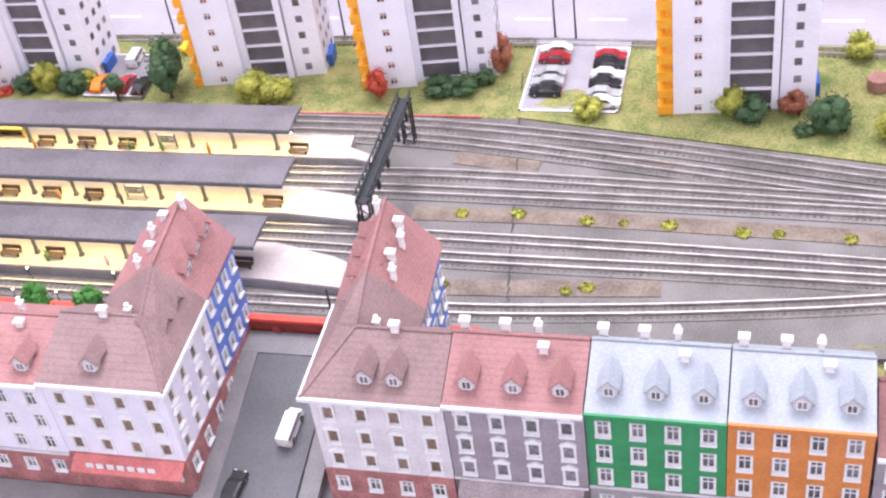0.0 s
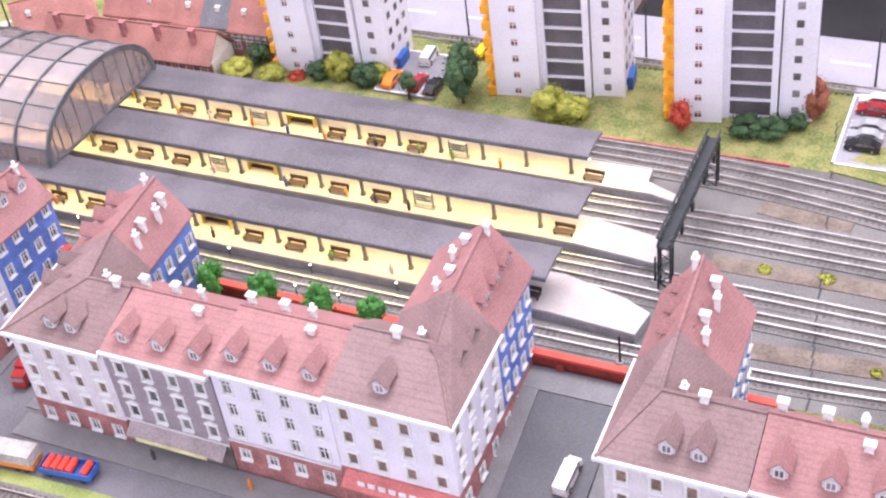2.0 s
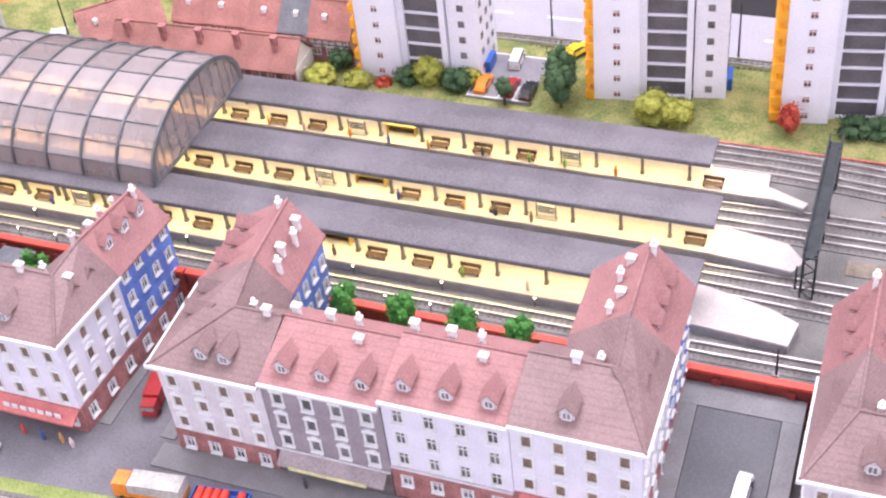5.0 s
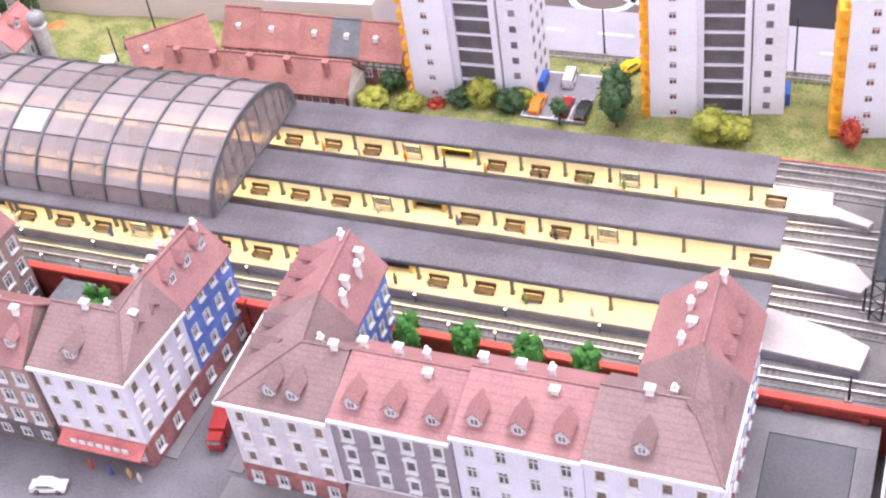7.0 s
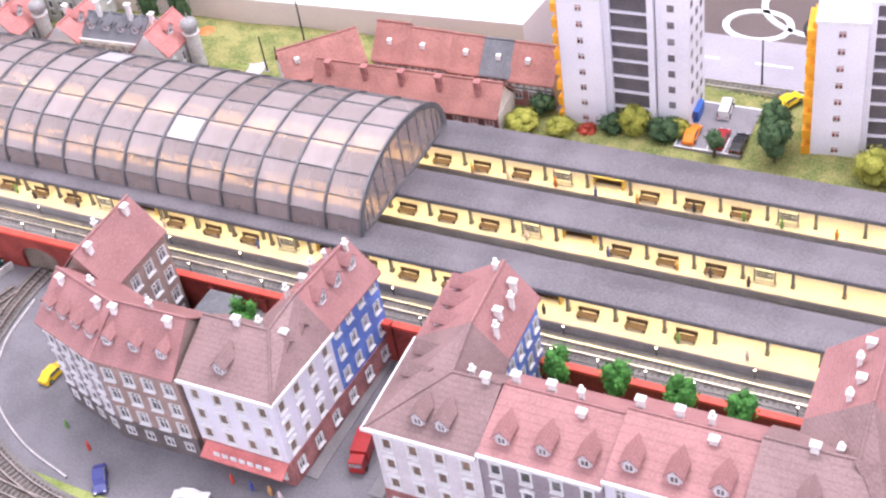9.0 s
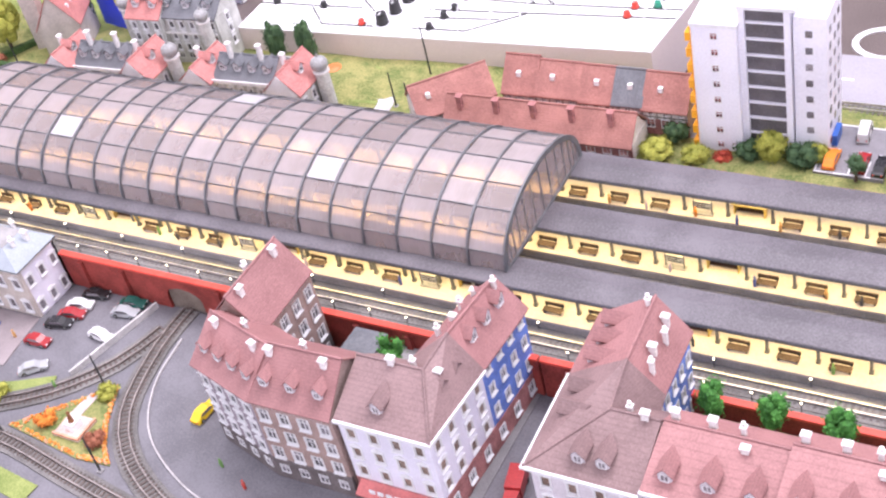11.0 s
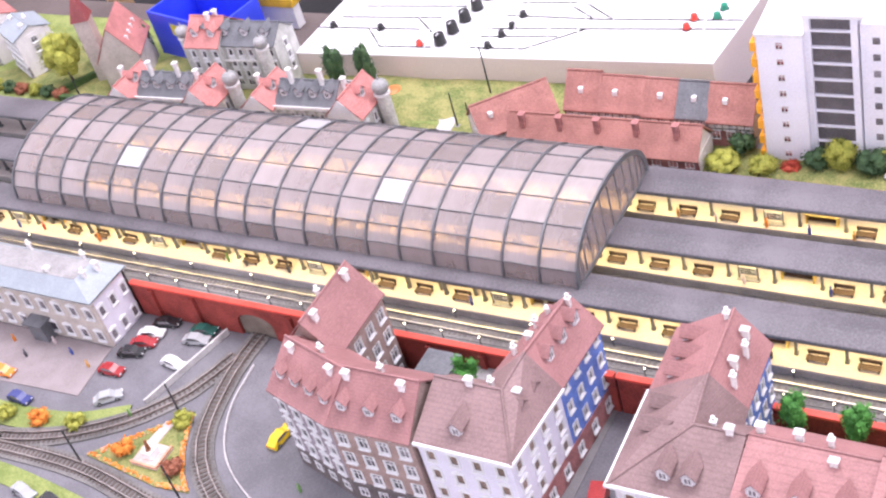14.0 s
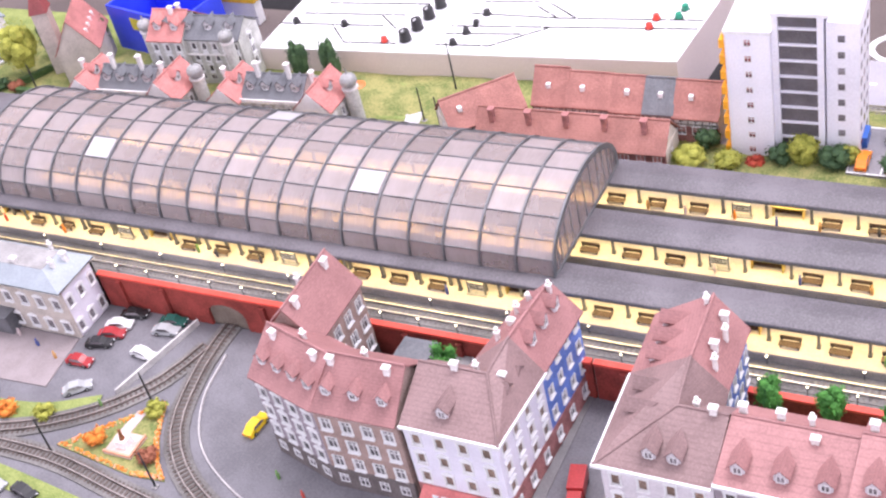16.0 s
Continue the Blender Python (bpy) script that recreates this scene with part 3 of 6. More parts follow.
for k in range(BAYS):
    (ya, za), (yb_, zb_) = arc(0.07, -0.3), arc(0.24, -0.3)
    for s0 in (0, 1):
        x0, x1 = (0.1, BAY - 0.1) if s0 else (BAY - 0.1, 0.1)
        part("brace", Mesh().tube((x0, ya, za), (x1, yb_, zb_), 0.055, None, 5), HALLIRON, hall, "diagonal iron bracing", at=(BAY * k, 0, 0))
# Paler sheets over three panes put bright reflections on the glazing in as colour.
sky = mat("pane_reflection", (0.44, 0.42, 0.43), 0.25, var=0.03)
for k, j in ((14, 3), (5, 3), (9, 6)):
    p = [arc((j + 0.04) / SEG, 0.05), arc((j + 0.96) / SEG, 0.05), arc((j + 0.96) / SEG, 0.02), arc((j + 0.04) / SEG, 0.02)]
    part("skylight", Mesh().hexa([(0.3, *q) for q in p] + [(BAY - 0.3, *q) for q in p]), sky, hall, "pale sheet painting a bright reflection on a pane", at=(BAY * (BAYS - 1 - k), 0, 0))

# ---- houses ----
WIN = {}


def window_mesh(w, h, style):
    key = (w, h, style)
    if key in WIN:
        return WIN[key]
    m = Mesh()
    b = 0.055
    m.box(-w / 2, -0.05, 0, -w / 2 + b, 0.12, h).box(w / 2 - b, -0.05, 0, w / 2, 0.12, h)
    m.box(-w / 2, -0.05, 0, w / 2, 0.12, b).box(-w / 2, -0.05, h - b, w / 2, 0.12, h)
    if style != "hood":
        m.box(-0.03, 0.0, b, 0.03, 0.10, h - b).box(-w / 2, 0.0, h * 0.62, w / 2, 0.10, h * 0.62 + 0.06)
    if style != "plain":
        m.box(-w / 2 - 0.12, -0.2, -0.14, w / 2 + 0.12, 0.0, -0.02)
        m.box(-w / 2 - 0.1, -0.09, -0.02, -w / 2, 0.0, h).box(w / 2, -0.09, -0.02, w / 2 + 0.1, 0.0, h)
    if style == "hood":
        m.box(-w / 2 - 0.15, -0.18, h, w / 2 + 0.15, 0.0, h + 0.12)
        m.hexa([(-w / 2 - 0.15, -0.16, h + 0.12), (w / 2 + 0.15, -0.16, h + 0.12), (w / 2 + 0.15, 0, h + 0.12), (-w / 2 - 0.15, 0, h + 0.12), (-0.05, -0.14, h + 0.36), (0.05, -0.14, h + 0.36), (0.05, 0, h + 0.36), (-0.05, 0, h + 0.36)])
    WIN[key] = (m.data("window", WHITEPAINT), Mesh().box(-w / 2 + b, 0.05, b, w / 2 - b, 0.09, h - b))
    return WIN[key]


PANES = {}


def facade(parent, base, p0, p1, z0, z1, cols, rows, wall_mat, w=0.95, h=1.35, style="sill", glass=None, name="wall", trim=0.0):
    """A wall from p0 to p1 (outside on its right) with real openings and a window in each. base: the thing's place."""
    p0, p1 = Vector(p0), Vector(p1)
    ln, ang = (p1 - p0).length, math.degrees(math.atan2(p1.y - p0.y, p1.x - p0.x))
    T = 0.3
    xs = [ln * (k + 0.5) / cols for k in range(cols)] if cols else []
    m = Mesh()
    gx = [trim] + [e for x in xs for e in (x - w / 2, x + w / 2)] + [ln]
    gz = [z0] + ([e for r in rows for e in (r, r + h)] if cols else []) + [z1]
    solid = lambda a, b: 0 <= a < len(gx) - 1 and 0 <= b < len(gz) - 1 and not (a % 2 and b % 2)
    for a in range(len(gx) - 1):
        for b in range(len(gz) - 1):
            if not solid(a, b):
                continue
            xa, xb, za, zb_ = gx[a], gx[a + 1], gz[b], gz[b + 1]
            m.poly([(xa, 0, za), (xb, 0, za), (xb, 0, zb_), (xa, 0, zb_)]).poly([(xb, T, za), (xa, T, za), (xa, T, zb_), (xb, T, zb_)])
            if not solid(a - 1, b):
                m.poly([(xa, T, za), (xa, 0, za), (xa, 0, zb_), (xa, T, zb_)])
            if not solid(a + 1, b):
                m.poly([(xb, 0, za), (xb, T, za), (xb, T, zb_), (xb, 0, zb_)])
            if not solid(a, b - 1):
                m.poly([(xa, T, za), (xb, T, za), (xb, 0, za), (xa, 0, za)])
            if not solid(a, b + 1):
                m.poly([(xa, 0, zb_), (xb, 0, zb_), (xb, T, zb_), (xa, T, zb_)])
    at = (p0.x - base[0], p0.y - base[1], -base[2])
    wl = part(name, m, wall_mat, parent, at=at, rz=ang)
    fr, pn = window_mesh(w, h, style)
    glass = glass or GLASSDARK
    key = (w, h, glass.name)
    if key not in PANES:
        PANES[key] = pn.data("pane", glass)
    for x in xs:
        for r in rows:
            part("window", fr, None, wl, at=(x, 0, r))
            part("pane", PANES[key], None, wl, at=(x, 0, r))
    return wl


def roof_solid(faces, drop=0.16):
    """Roof planes given as polygons of points, with thickness."""
    m = Mesh()
    for f in faces:
        n, i = len(f), len(m.v)
        m.v += [tuple(p) for p in f] + [(p[0], p[1], p[2] - drop) for p in f]
        m.f += [tuple(range(i, i + n)), tuple(range(i + 2 * n - 1, i + n - 1, -1))]
        m.f += [(i + k, i + (k + 1) % n, i + n + (k + 1) % n, i + n + k) for k in range(n)]
    return m


DORM = {}


def dormer(parent, base, x, y, z, ang, roof_mat, size=1.0):
    key = (roof_mat.name, size)
    if key not in DORM:
        s = size
        DORM[key] = (Mesh().box(-0.48 * s, 0, -0.3, 0.48 * s, 1.5 * s, 0.75 * s).hexa([(-0.48 * s, 0.0, 0.75 * s), (0.48 * s, 0, 0.75 * s), (0.48 * s, 1.5 * s, 0.75 * s), (-0.48 * s, 1.5 * s, 0.75 * s), (-0.02, 0.0, 1.22 * s), (0.02, 0.0, 1.22 * s), (0.02, 1.5 * s, 1.22 * s), (-0.02, 1.5 * s, 1.22 * s)]).data("dormer", CREAMWALL),
                     roof_solid([[(-0.68 * s, -0.2 * s, 0.66 * s), (0, -0.2 * s, 1.38 * s), (0, 2.1 * s, 1.38 * s), (-0.68 * s, 1.3 * s, 0.66 * s)], [(0, -0.2 * s, 1.38 * s), (0.68 * s, -0.2 * s, 0.66 * s), (0.68 * s, 1.3 * s, 0.66 * s), (0, 2.1 * s, 1.38 * s)]], 0.1).data("dormer_roof", roof_mat),
                     Mesh().box(-0.25 * s, -0.03, 0.08 * s, 0.25 * s, 0.0, 0.6 * s).data("dormer_pane", GLASSDARK),
                     Mesh().box(-0.32 * s, -0.06, 0.02 * s, -0.24 * s, 0, 0.68 * s).box(0.24 * s, -0.06, 0.02 * s, 0.32 * s, 0, 0.68 * s).box(-0.32 * s, -0.06, 0.6 * s, 0.32 * s, 0, 0.68 * s).box(-0.32 * s, -0.1, -0.06, 0.32 * s, 0, 0.05 * s).box(-0.03, -0.05, 0.05, 0.03, 0, 0.6 * s).data("dormer_window", WHITEPAINT))
    a, b, c, e = DORM[key]
    d0 = part("dormer", a, None, parent, at=(x - base[0], y - base[1], z - base[2]), rz=ang)
    part("dormer_roof", b, None, d0), part("pane", c, None, d0), part("window_frame", e, None, d0)


CHIMS = [Mesh().box(-0.25, -0.19, -1.2, 0.25, 0.19, 0.5).box(-0.34, -0.27, 0.5, 0.34, 0.27, 0.66).box(-0.24, -0.17, 0.66, 0.24, 0.17, 0.75).data("chimney", CHIM),
         Mesh().box(-0.16, -0.16, -1.2, 0.16, 0.16, 0.5).box(-0.24, -0.24, 0.48, 0.24, 0.24, 0.6).tube((0, 0, 0.6), (0, 0, 0.95), 0.12, 0.16).data("chimney", CHIM)]


def chimney(parent, base, x, y, z, k=0, rz=0):
    part("chimney", CHIMS[k % 2], None, parent, "whitewashed chimney with cap", at=(x - base[0], y - base[1], z - base[2]), rz=rz)


def row_house(x0, x1, yf, yb, eave, ridge, wall_mat, base_mat, roof_mat, label, cols=4, dorm=3, style="hood", w=0.74, glass=None, shop=False):
    base = ((x0 + x1) / 2, (yf + yb) / 2, LOW)
    t = thing("town_house", *base, label, "house", "terraced town houses")
    zb = eave - 6.85
    fl = (eave - zb - 0.5) / 3
    rows = [zb + 0.45 + fl * k for k in range(3)]
    facade(t, base, (x0, yf), (x1, yf), zb, eave, cols, rows, wall_mat, w, min(1.5, fl * 0.58), style, glass)
    facade(t, base, (x0 + 0.0, yf - 0.06), (x1, yf - 0.06), LOW, zb, cols if not shop else 0, [zb - 1.7], base_mat, 0.7, 1.0, "sill", glass, "plinth")
    facade(t, base, (x1, yb), (x0, yb), LOW, eave, cols, [zb - 1.5] + rows, wall_mat, 0.7, 1.2, "plain", glass, "rear_wall")
    yr, ridge = yf + 0.7 * (yb - yf), ridge - 0.8
    part("cornice", Mesh().box(x0 - base[0], yf - 0.52 - base[1], eave - 0.24 - base[2], x1 - base[0], yf - base[1], eave + 0.02 - base[2]), WHITEPAINT if roof_mat is not ROOFGREY else wall_mat, t, "eaves cornice")
    part("band", Mesh().box(x0 - base[0], yf - 0.16 - base[1], zb - 0.1 - base[2], x1 - base[0], yf - 0.07 - base[1], zb + 0.08 - base[2]), CREAMWALL, t)
    e0, e1 = yf - 0.38, yb + 0.3
    part("roof", roof_solid([[(x0 + 0.02 - base[0], e0 - base[1], eave - base[2]), (x1 - 0.02 - base[0], e0 - base[1], eave - base[2]), (x1 - 0.02 - base[0], yr - base[1], ridge - base[2]), (x0 + 0.02 - base[0], yr - base[1], ridge - base[2])],
                             [(x1 - 0.02 - base[0], e1 - base[1], eave - base[2]), (x0 + 0.02 - base[0], e1 - base[1], eave - base[2]), (x0 + 0.02 - base[0], yr - base[1], ridge - base[2]), (x1 - 0.02 - base[0], yr - base[1], ridge - base[2])]]), roof_mat, t)
    part("ridge_cap", Mesh().tube((x0 + 0.05 - base[0], yr - base[1], ridge - base[2]), (x1 - 0.05 - base[0], yr - base[1], ridge - base[2]), 0.13), ROOFRED if roof_mat is not ROOFGREY else ROOFGREY, t)
    for s in (x0 + 0.1, x1 - 0.1):
        part("gable_wall", Mesh().poly([(s - base[0], yf + 0.3 - base[1], eave - base[2]), (s - base[0], yb - 0.3 - base[1], eave - base[2]), (s - base[0], yr - base[1], ridge - 0.3 - base[2])]), wall_mat, t)
    slope = (ridge - eave) / (yr - e0)
    for k in range(dorm):
        x = x0 + (x1 - x0) * ((k + 0.5) / dorm if dorm > 2 else (0.42, 0.66)[k] if dorm == 2 else 0.3)
        dormer(t, base, x, e0 + 1.15, eave + 1.0 * slope, 0, roof_mat, 1.0)
    chimney(t, base, x0 + (x1 - x0) * 0.68, yr - 0.9, ridge - 0.4, 0)
    for q, k in ((0.08, 0), (0.38, 0), (0.62, 1)):
        chimney(t, base, x0 + (x1 - x0) * q, yr + 0.5, ridge, k)
    if shop:
        az = zb - 1.0 - LOW
        A = lambda x, y, z: (x - base[0], y - base[1], az + z)
        part("awning", Mesh().hexa([A(x0 + 0.3, yf - 0.95, 0), A(x1 - 0.3, yf - 0.95, 0), A(x1 - 0.3, yf - 0.07, 0.65), A(x0 + 0.3, yf - 0.07, 0.65), A(x0 + 0.3, yf - 0.95, 0.13), A(x1 - 0.3, yf - 0.95, 0.13), A(x1 - 0.3, yf - 0.07, 0.78), A(x0 + 0.3, yf - 0.07, 0.78)]), mat("awning_grey", (0.30, 0.25, 0.26), 0.7), t, "grey shop awning")
        part("sign_board", Mesh().box(x0 + 1.2 - base[0], yf - 1.02 - base[1], az - 0.12, x1 - 1.6 - base[0], yf - 0.96 - base[1], az + 0.22), mat("cream_sign", (0.7, 0.66, 0.36), 0.5), t, "cream shop sign board")
    return t


def corner_house(xj, xo, yf, yb, xi, ymid, yend, eave, ridge, side_awning, label, dorm=1, xr=None, mid=(0.45, 0.5), rear=(0.9, 1.0), lean=0.0):
    """L-shaped corner house: front from the joint xj to the outer side xo, a wing back to ymid, then a blue rear house to yend."""
    base = ((xj + xo) / 2, yf + 3, LOW)
    s = 1 if xo > xj else -1
    t = thing("corner_house", *base, label, "house", "corner town houses")
    zb = eave - 6.85
    fl = (eave - zb - 0.5) / 3
    rows = [zb + 0.45 + fl * k for k in range(3)]
    hh = fl * 0.58
    xm = xo + lean * (ymid - yf) / (yend - yf)
    xe, xie = xo + lean, xi + lean
    F = lambda a, b, *r, **k: facade(t, base, *((a, b) if s > 0 else (b, a)), *r, **k)
    F((xj, yf), (xo, yf), zb, eave, 4, rows, CREAMWALL if s < 0 else WHITEWALL, w=0.72, h=hh, style="hood", glass=GLASSBROWN, trim=0.304 * (s < 0))
    F((xj, yf - 0.06), (xo + 0.06 * s, yf - 0.06), LOW, zb, 4, [zb - 1.75], BASEBRICK, w=0.7, h=1.1, style="sill", glass=GLASSDARK, name="plinth", trim=0.304 * (s < 0))
    F((xo, yf), (xm, ymid), zb, eave, 4, rows, CREAMWALL if s < 0 else WHITEWALL, w=0.72, h=hh, style="hood", glass=GLASSBROWN, trim=0.304 * (s > 0))
    F((xo + 0.06 * s, yf - 0.06), (xe + 0.06 * s, yend), LOW, zb, 6, [zb - 1.75], BASEBRICK, w=0.7, h=1.1, style="sill", glass=GLASSDARK, name="plinth", trim=0.304 * (s > 0))
    F((xi, ymid), (xi, yb), LOW, eave, 2, [zb - 1.5] + rows, CREAMWALL, w=0.7, h=1.2, style="plain")
    F((xi, yb), (xj, yb), LOW, eave, 2, [zb - 1.5] + rows, CREAMWALL, w=0.7, h=1.2, style="plain")
    B = lambda p: (p[0] - base[0], p[1] - base[1], p[2] - base[2])
    yr, xr = yf + 0.68 * (yb - yf), xr if xr else (xi + xo) / 2
    eo, ef, ei, eb = xo + 0.38 * s, yf - 0.38, xi - 0.3 * s, yb + 0.3
    e, r = eave, ridge - 0.7
    em, rm, e2, r2 = eave + mid[0], ridge + mid[1], eave + rear[0], ridge + rear[1]
    eom, eoe, eie, xrm, xre = xm + 0.38 * s, xe + 0.38 * s, xie - 0.3 * s, xr + xm - xo, xr + lean
    part("roof", roof_solid([[B((xj, ef, e)), B((eo, ef, e)), B((xr, yr, r)), B((xj, yr, r))],
                             [B((eo, ef, e)), B((eom, ymid, em)), B((xrm, ymid, rm)), B((xr, yr, r))],
                             [B((xj, eb, e)), B((xj, yr, r)), B((xr, yr, r)), B((ei, eb, e))],
                             [B((ei, eb, e)), B((xr, yr, r)), B((xrm, ymid, rm)), B((ei, ymid, em))]]), ROOFBROWN, t, "brown tiled hipped roof")
    for a, b in (((xj, yr, r), (xr, yr, r)), ((xr, yr, r), (xrm, ymid, rm)), ((eo, ef, e), (xr, yr, r))):
        part("ridge_cap", Mesh().tube(B(a), B(b), 0.12), ROOFBROWN, t)
    x0, x1 = sorted((xj, xo))
    part("cornice", Mesh().box(x0 - base[0] - (0.52 if s < 0 else 0), ef - 0.14 - base[1], e - 0.26 - LOW, x1 - base[0] + (0.52 if s > 0 else 0), yf - base[1], e + 0.02 - LOW), WHITEPAINT, t, "white eaves cornice")
    cx0, cx1 = sorted((xo, xo + 0.53 * s))
    part("cornice", Mesh().hexa([(cx0 - base[0], yf - base[1], e - 0.24 - LOW), (cx1 - base[0], yf - base[1], e - 0.24 - LOW), (cx1 + xm - xo - base[0], ymid - base[1], em - 0.24 - LOW), (cx0 + xm - xo - base[0], ymid - base[1], em - 0.24 - LOW), (cx0 - base[0], yf - base[1], e - LOW), (cx1 - base[0], yf - base[1], e - LOW), (cx1 + xm - xo - base[0], ymid - base[1], em - LOW), (cx0 + xm - xo - base[0], ymid - base[1], em - LOW)]), WHITEPAINT, t, "white eaves cornice")
    for xa, xz, ya in ((xo, xm, yf + 0.32), (xi, xi, yb)):
        q = 0.28 * (s if xa == xo else -s)
        low, top = e - 0.02, max(em - 0.05, e - 0.01)
        part("wall_head", Mesh().hexa([B((xa, ya, low)), B((xa - q, ya, low)), B((xz - q, ymid, low)), B((xz, ymid, low)), B((xa, ya, e)), B((xa - q, ya, e)), B((xz - q, ymid, top)), B((xz, ymid, top))]), CREAMWALL if s < 0 else WHITEWALL, t)
    slope = (r - e) / (yr - ef)
    for k in range(dorm):
        dormer(t, base, xj + (xo - xj) * ((0.42,), (0.36, 0.58))[dorm - 1][k], ef + 1.2, e + 1.05 * slope, 0, ROOFBROWN, 1.0)
    for q in (0.55, 0.8):
        dormer(t, base, eo + (eom - eo) * q - 1.2 * s, yf + (ymid - yf) * q, e + (em - e) * q + 1.05 * slope, 90 * s, ROOFBROWN, 1.05)
    chimney(t, base, xr - 1.2 * s, yr + 0.6, r - 0.5, 1), chimney(t, base, xr - 2.6 * s, yr - 0.1, r, 0), chimney(t, base, xr + 1.0 * s, yf + (ymid - yf) * 0.62, r - 0.8, 0)
    if side_awning:
        part("awning", Mesh().hexa([B((x0 + 0.4, yf - 1.2, zb - 0.8)), B((x1 - 0.1, yf - 1.2, zb - 0.8)), B((x1 - 0.1, yf - 0.06, zb - 0.25)), B((x0 + 0.4, yf - 0.06, zb - 0.25)), B((x0 + 0.4, yf - 1.2, zb - 0.65)), B((x1 - 0.1, yf - 1.2, zb - 0.65)), B((x1 - 0.1, yf - 0.06, zb - 0.1)), B((x0 + 0.4, yf - 0.06, zb - 0.1))]), SIGNRED, t, "faded red shop awning")
        for k in range(7):
            part("sign_bar", Mesh().box(x0 + 1.6 - base[0] + 0.75 * k, yf - 0.95 - base[1], zb - LOW - 0.43, x0 + 2.1 - base[0] + 0.75 * k, yf - 0.85 - base[1], zb - LOW - 0.05), WHITEPAINT, t)
    # blue rear house
    b2 = ((xi + xo) / 2, (ymid + yend) / 2, LOW)
    t2 = thing("town_house", *b2, "blue plastered rear house with red tiled roof", "house", "blue rear houses")
    F2 = lambda a, b, *q, **k: facade(t2, b2, *((a, b) if s > 0 else (b, a)), *q, **k)
    rows2 = [zb + 0.7 + (fl + 0.2) * k for k in range(3)]
    F2((xm, ymid), (xe, yend), zb, min(em, e2), 4, rows2, BLUEWALL, w=0.62, h=1.1, style="sill", trim=0.304 * (s < 0))
    F2((xe, yend), (xie, yend), LOW, min(em, e2), 2, rows2, BLUEWALL, w=0.7, h=1.2, style="plain", trim=0.304)
    F2((xie, yend), (xi, ymid), LOW, min(em, e2), 4, [zb - 1.4] + rows2, BLUEWALL, w=0.62, h=1.1, style="sill", trim=0.304 * (s > 0))
    C = lambda p: (p[0] - b2[0], p[1] - b2[1], p[2] - b2[2])
    part("roof", roof_solid([[C((eom, ymid, em)), C((eoe, yend + 0.2, e2)), C((xre, yend + 0.2, r2)), C((xrm, ymid, rm))], [C((eie, yend + 0.2, e2)), C((ei, ymid, em)), C((xrm, ymid, rm)), C((xre, yend + 0.2, r2))]]), ROOFRED, t2, "red tiled gable roof")
    part("ridge_cap", Mesh().tube(C((xrm, ymid, rm)), C((xre, yend + 0.2, r2)), 0.13), ROOFRED, t2)
    part("gable_wall", Mesh().poly([C((xe, yend - 0.1, min(em, e2) - 0.1)), C((xie, yend - 0.1, min(em, e2) - 0.1)), C((xie, yend - 0.1, e2 - 0.05)), C((xre, yend - 0.1, r2 - 0.15)), C((xe, yend - 0.1, e2 - 0.05))]), BLUEWALL, t2)
    lo = min(em, e2) - 0.02
    for xa, xz in ((xm, xe), (xi, xie)):
        q = 0.28 * (s if xa == xm else -s)
        part("wall_head", Mesh().hexa([C((xa, ymid, lo)), C((xa - q, ymid, lo)), C((xz - q, yend, lo)), C((xz, yend, lo)), C((xa, ymid, em - 0.01)), C((xa - q, ymid, em - 0.01)), C((xz - q, yend, e2 - 0.03)), C((xz, yend, e2 - 0.03))]), BLUEWALL, t2)
    sl2 = (rm - em) / abs(xrm - eom)
    for q in (0.2, 0.5, 0.8):
        dormer(t2, b2, eom + (eoe - eom) * q - 1.3 * s, ymid + (yend - ymid) * q, em + (e2 - em) * q + 1.15 * sl2, 90 * s, ROOFRED, 1.05)
    for q, k in ((0.12, 1), (0.35, 0), (0.6, 1), (0.82, 0)):
        chimney(t2, b2, xrm + (xre - xrm) * q - (1.5 if k else 1.1) * s, ymid + (yend - ymid) * q, rm - 1.1 + (r2 - rm) * q, k)
    chimney(t2, b2, xre + 0.3 * s, yend - 0.6, r2 - 0.2, 1)


EA, RI = 5.6, 8.8
corner_house(9.2, 17.7, -18.2, -11.3, 11.2, -10.3, -4.4, EA + 1.05, RI + 0.2, True, "white corner house with brown roof and red brick base", xr=15.0, mid=(0.35, 1.1), rear=(0.75, 2.0))
corner_house(-8.4, -16.5, -18.4, -11.5, -9.8, -10.2, -4.4, EA - 0.3, RI - 0.8, False, "weathered white corner house with brown roof", dorm=2, xr=-12.1, mid=(0.5, 0.7), rear=(1.0, 1.3))
row_house(0.4, 9.15, -18.2, -11.3, EA + 0.75, RI - 0.3, WHITEWALL, BASEBRICK, ROOFRED, "white town house with red roof and brick base", style="sill")
row_house(-8.35, 0.35, -18.3, -11.4, EA + 0.1, RI - 0.8, GREYWALL, DARKBASE, ROOFRED, "grey stucco town house with red roof and shop", shop=True)
corner_house(35.8, 27.3, -17.6, -11.4, 32.8, -9.8, -4.4, EA + 1.05, RI + 0.4, False, "white corner house with brown roof and brick base", dorm=2, xr=29.6, mid=(0.25, 0.9), rear=(1.1, 2.2))
row_house(35.85, 44.3, -17.5, -11.5, EA + 1.2, RI + 0.6, GREYWALL, DARKBASE, ROOFRED, "grey stucco town house with red roof and shop", shop=True)
row_house(44.35, 52.5, -17.3, -11.5, EA + 1.3, RI + 0.65, GREENWALL, CONC, ROOFGREY, "bright green town house with pale grey roof", style="sill")
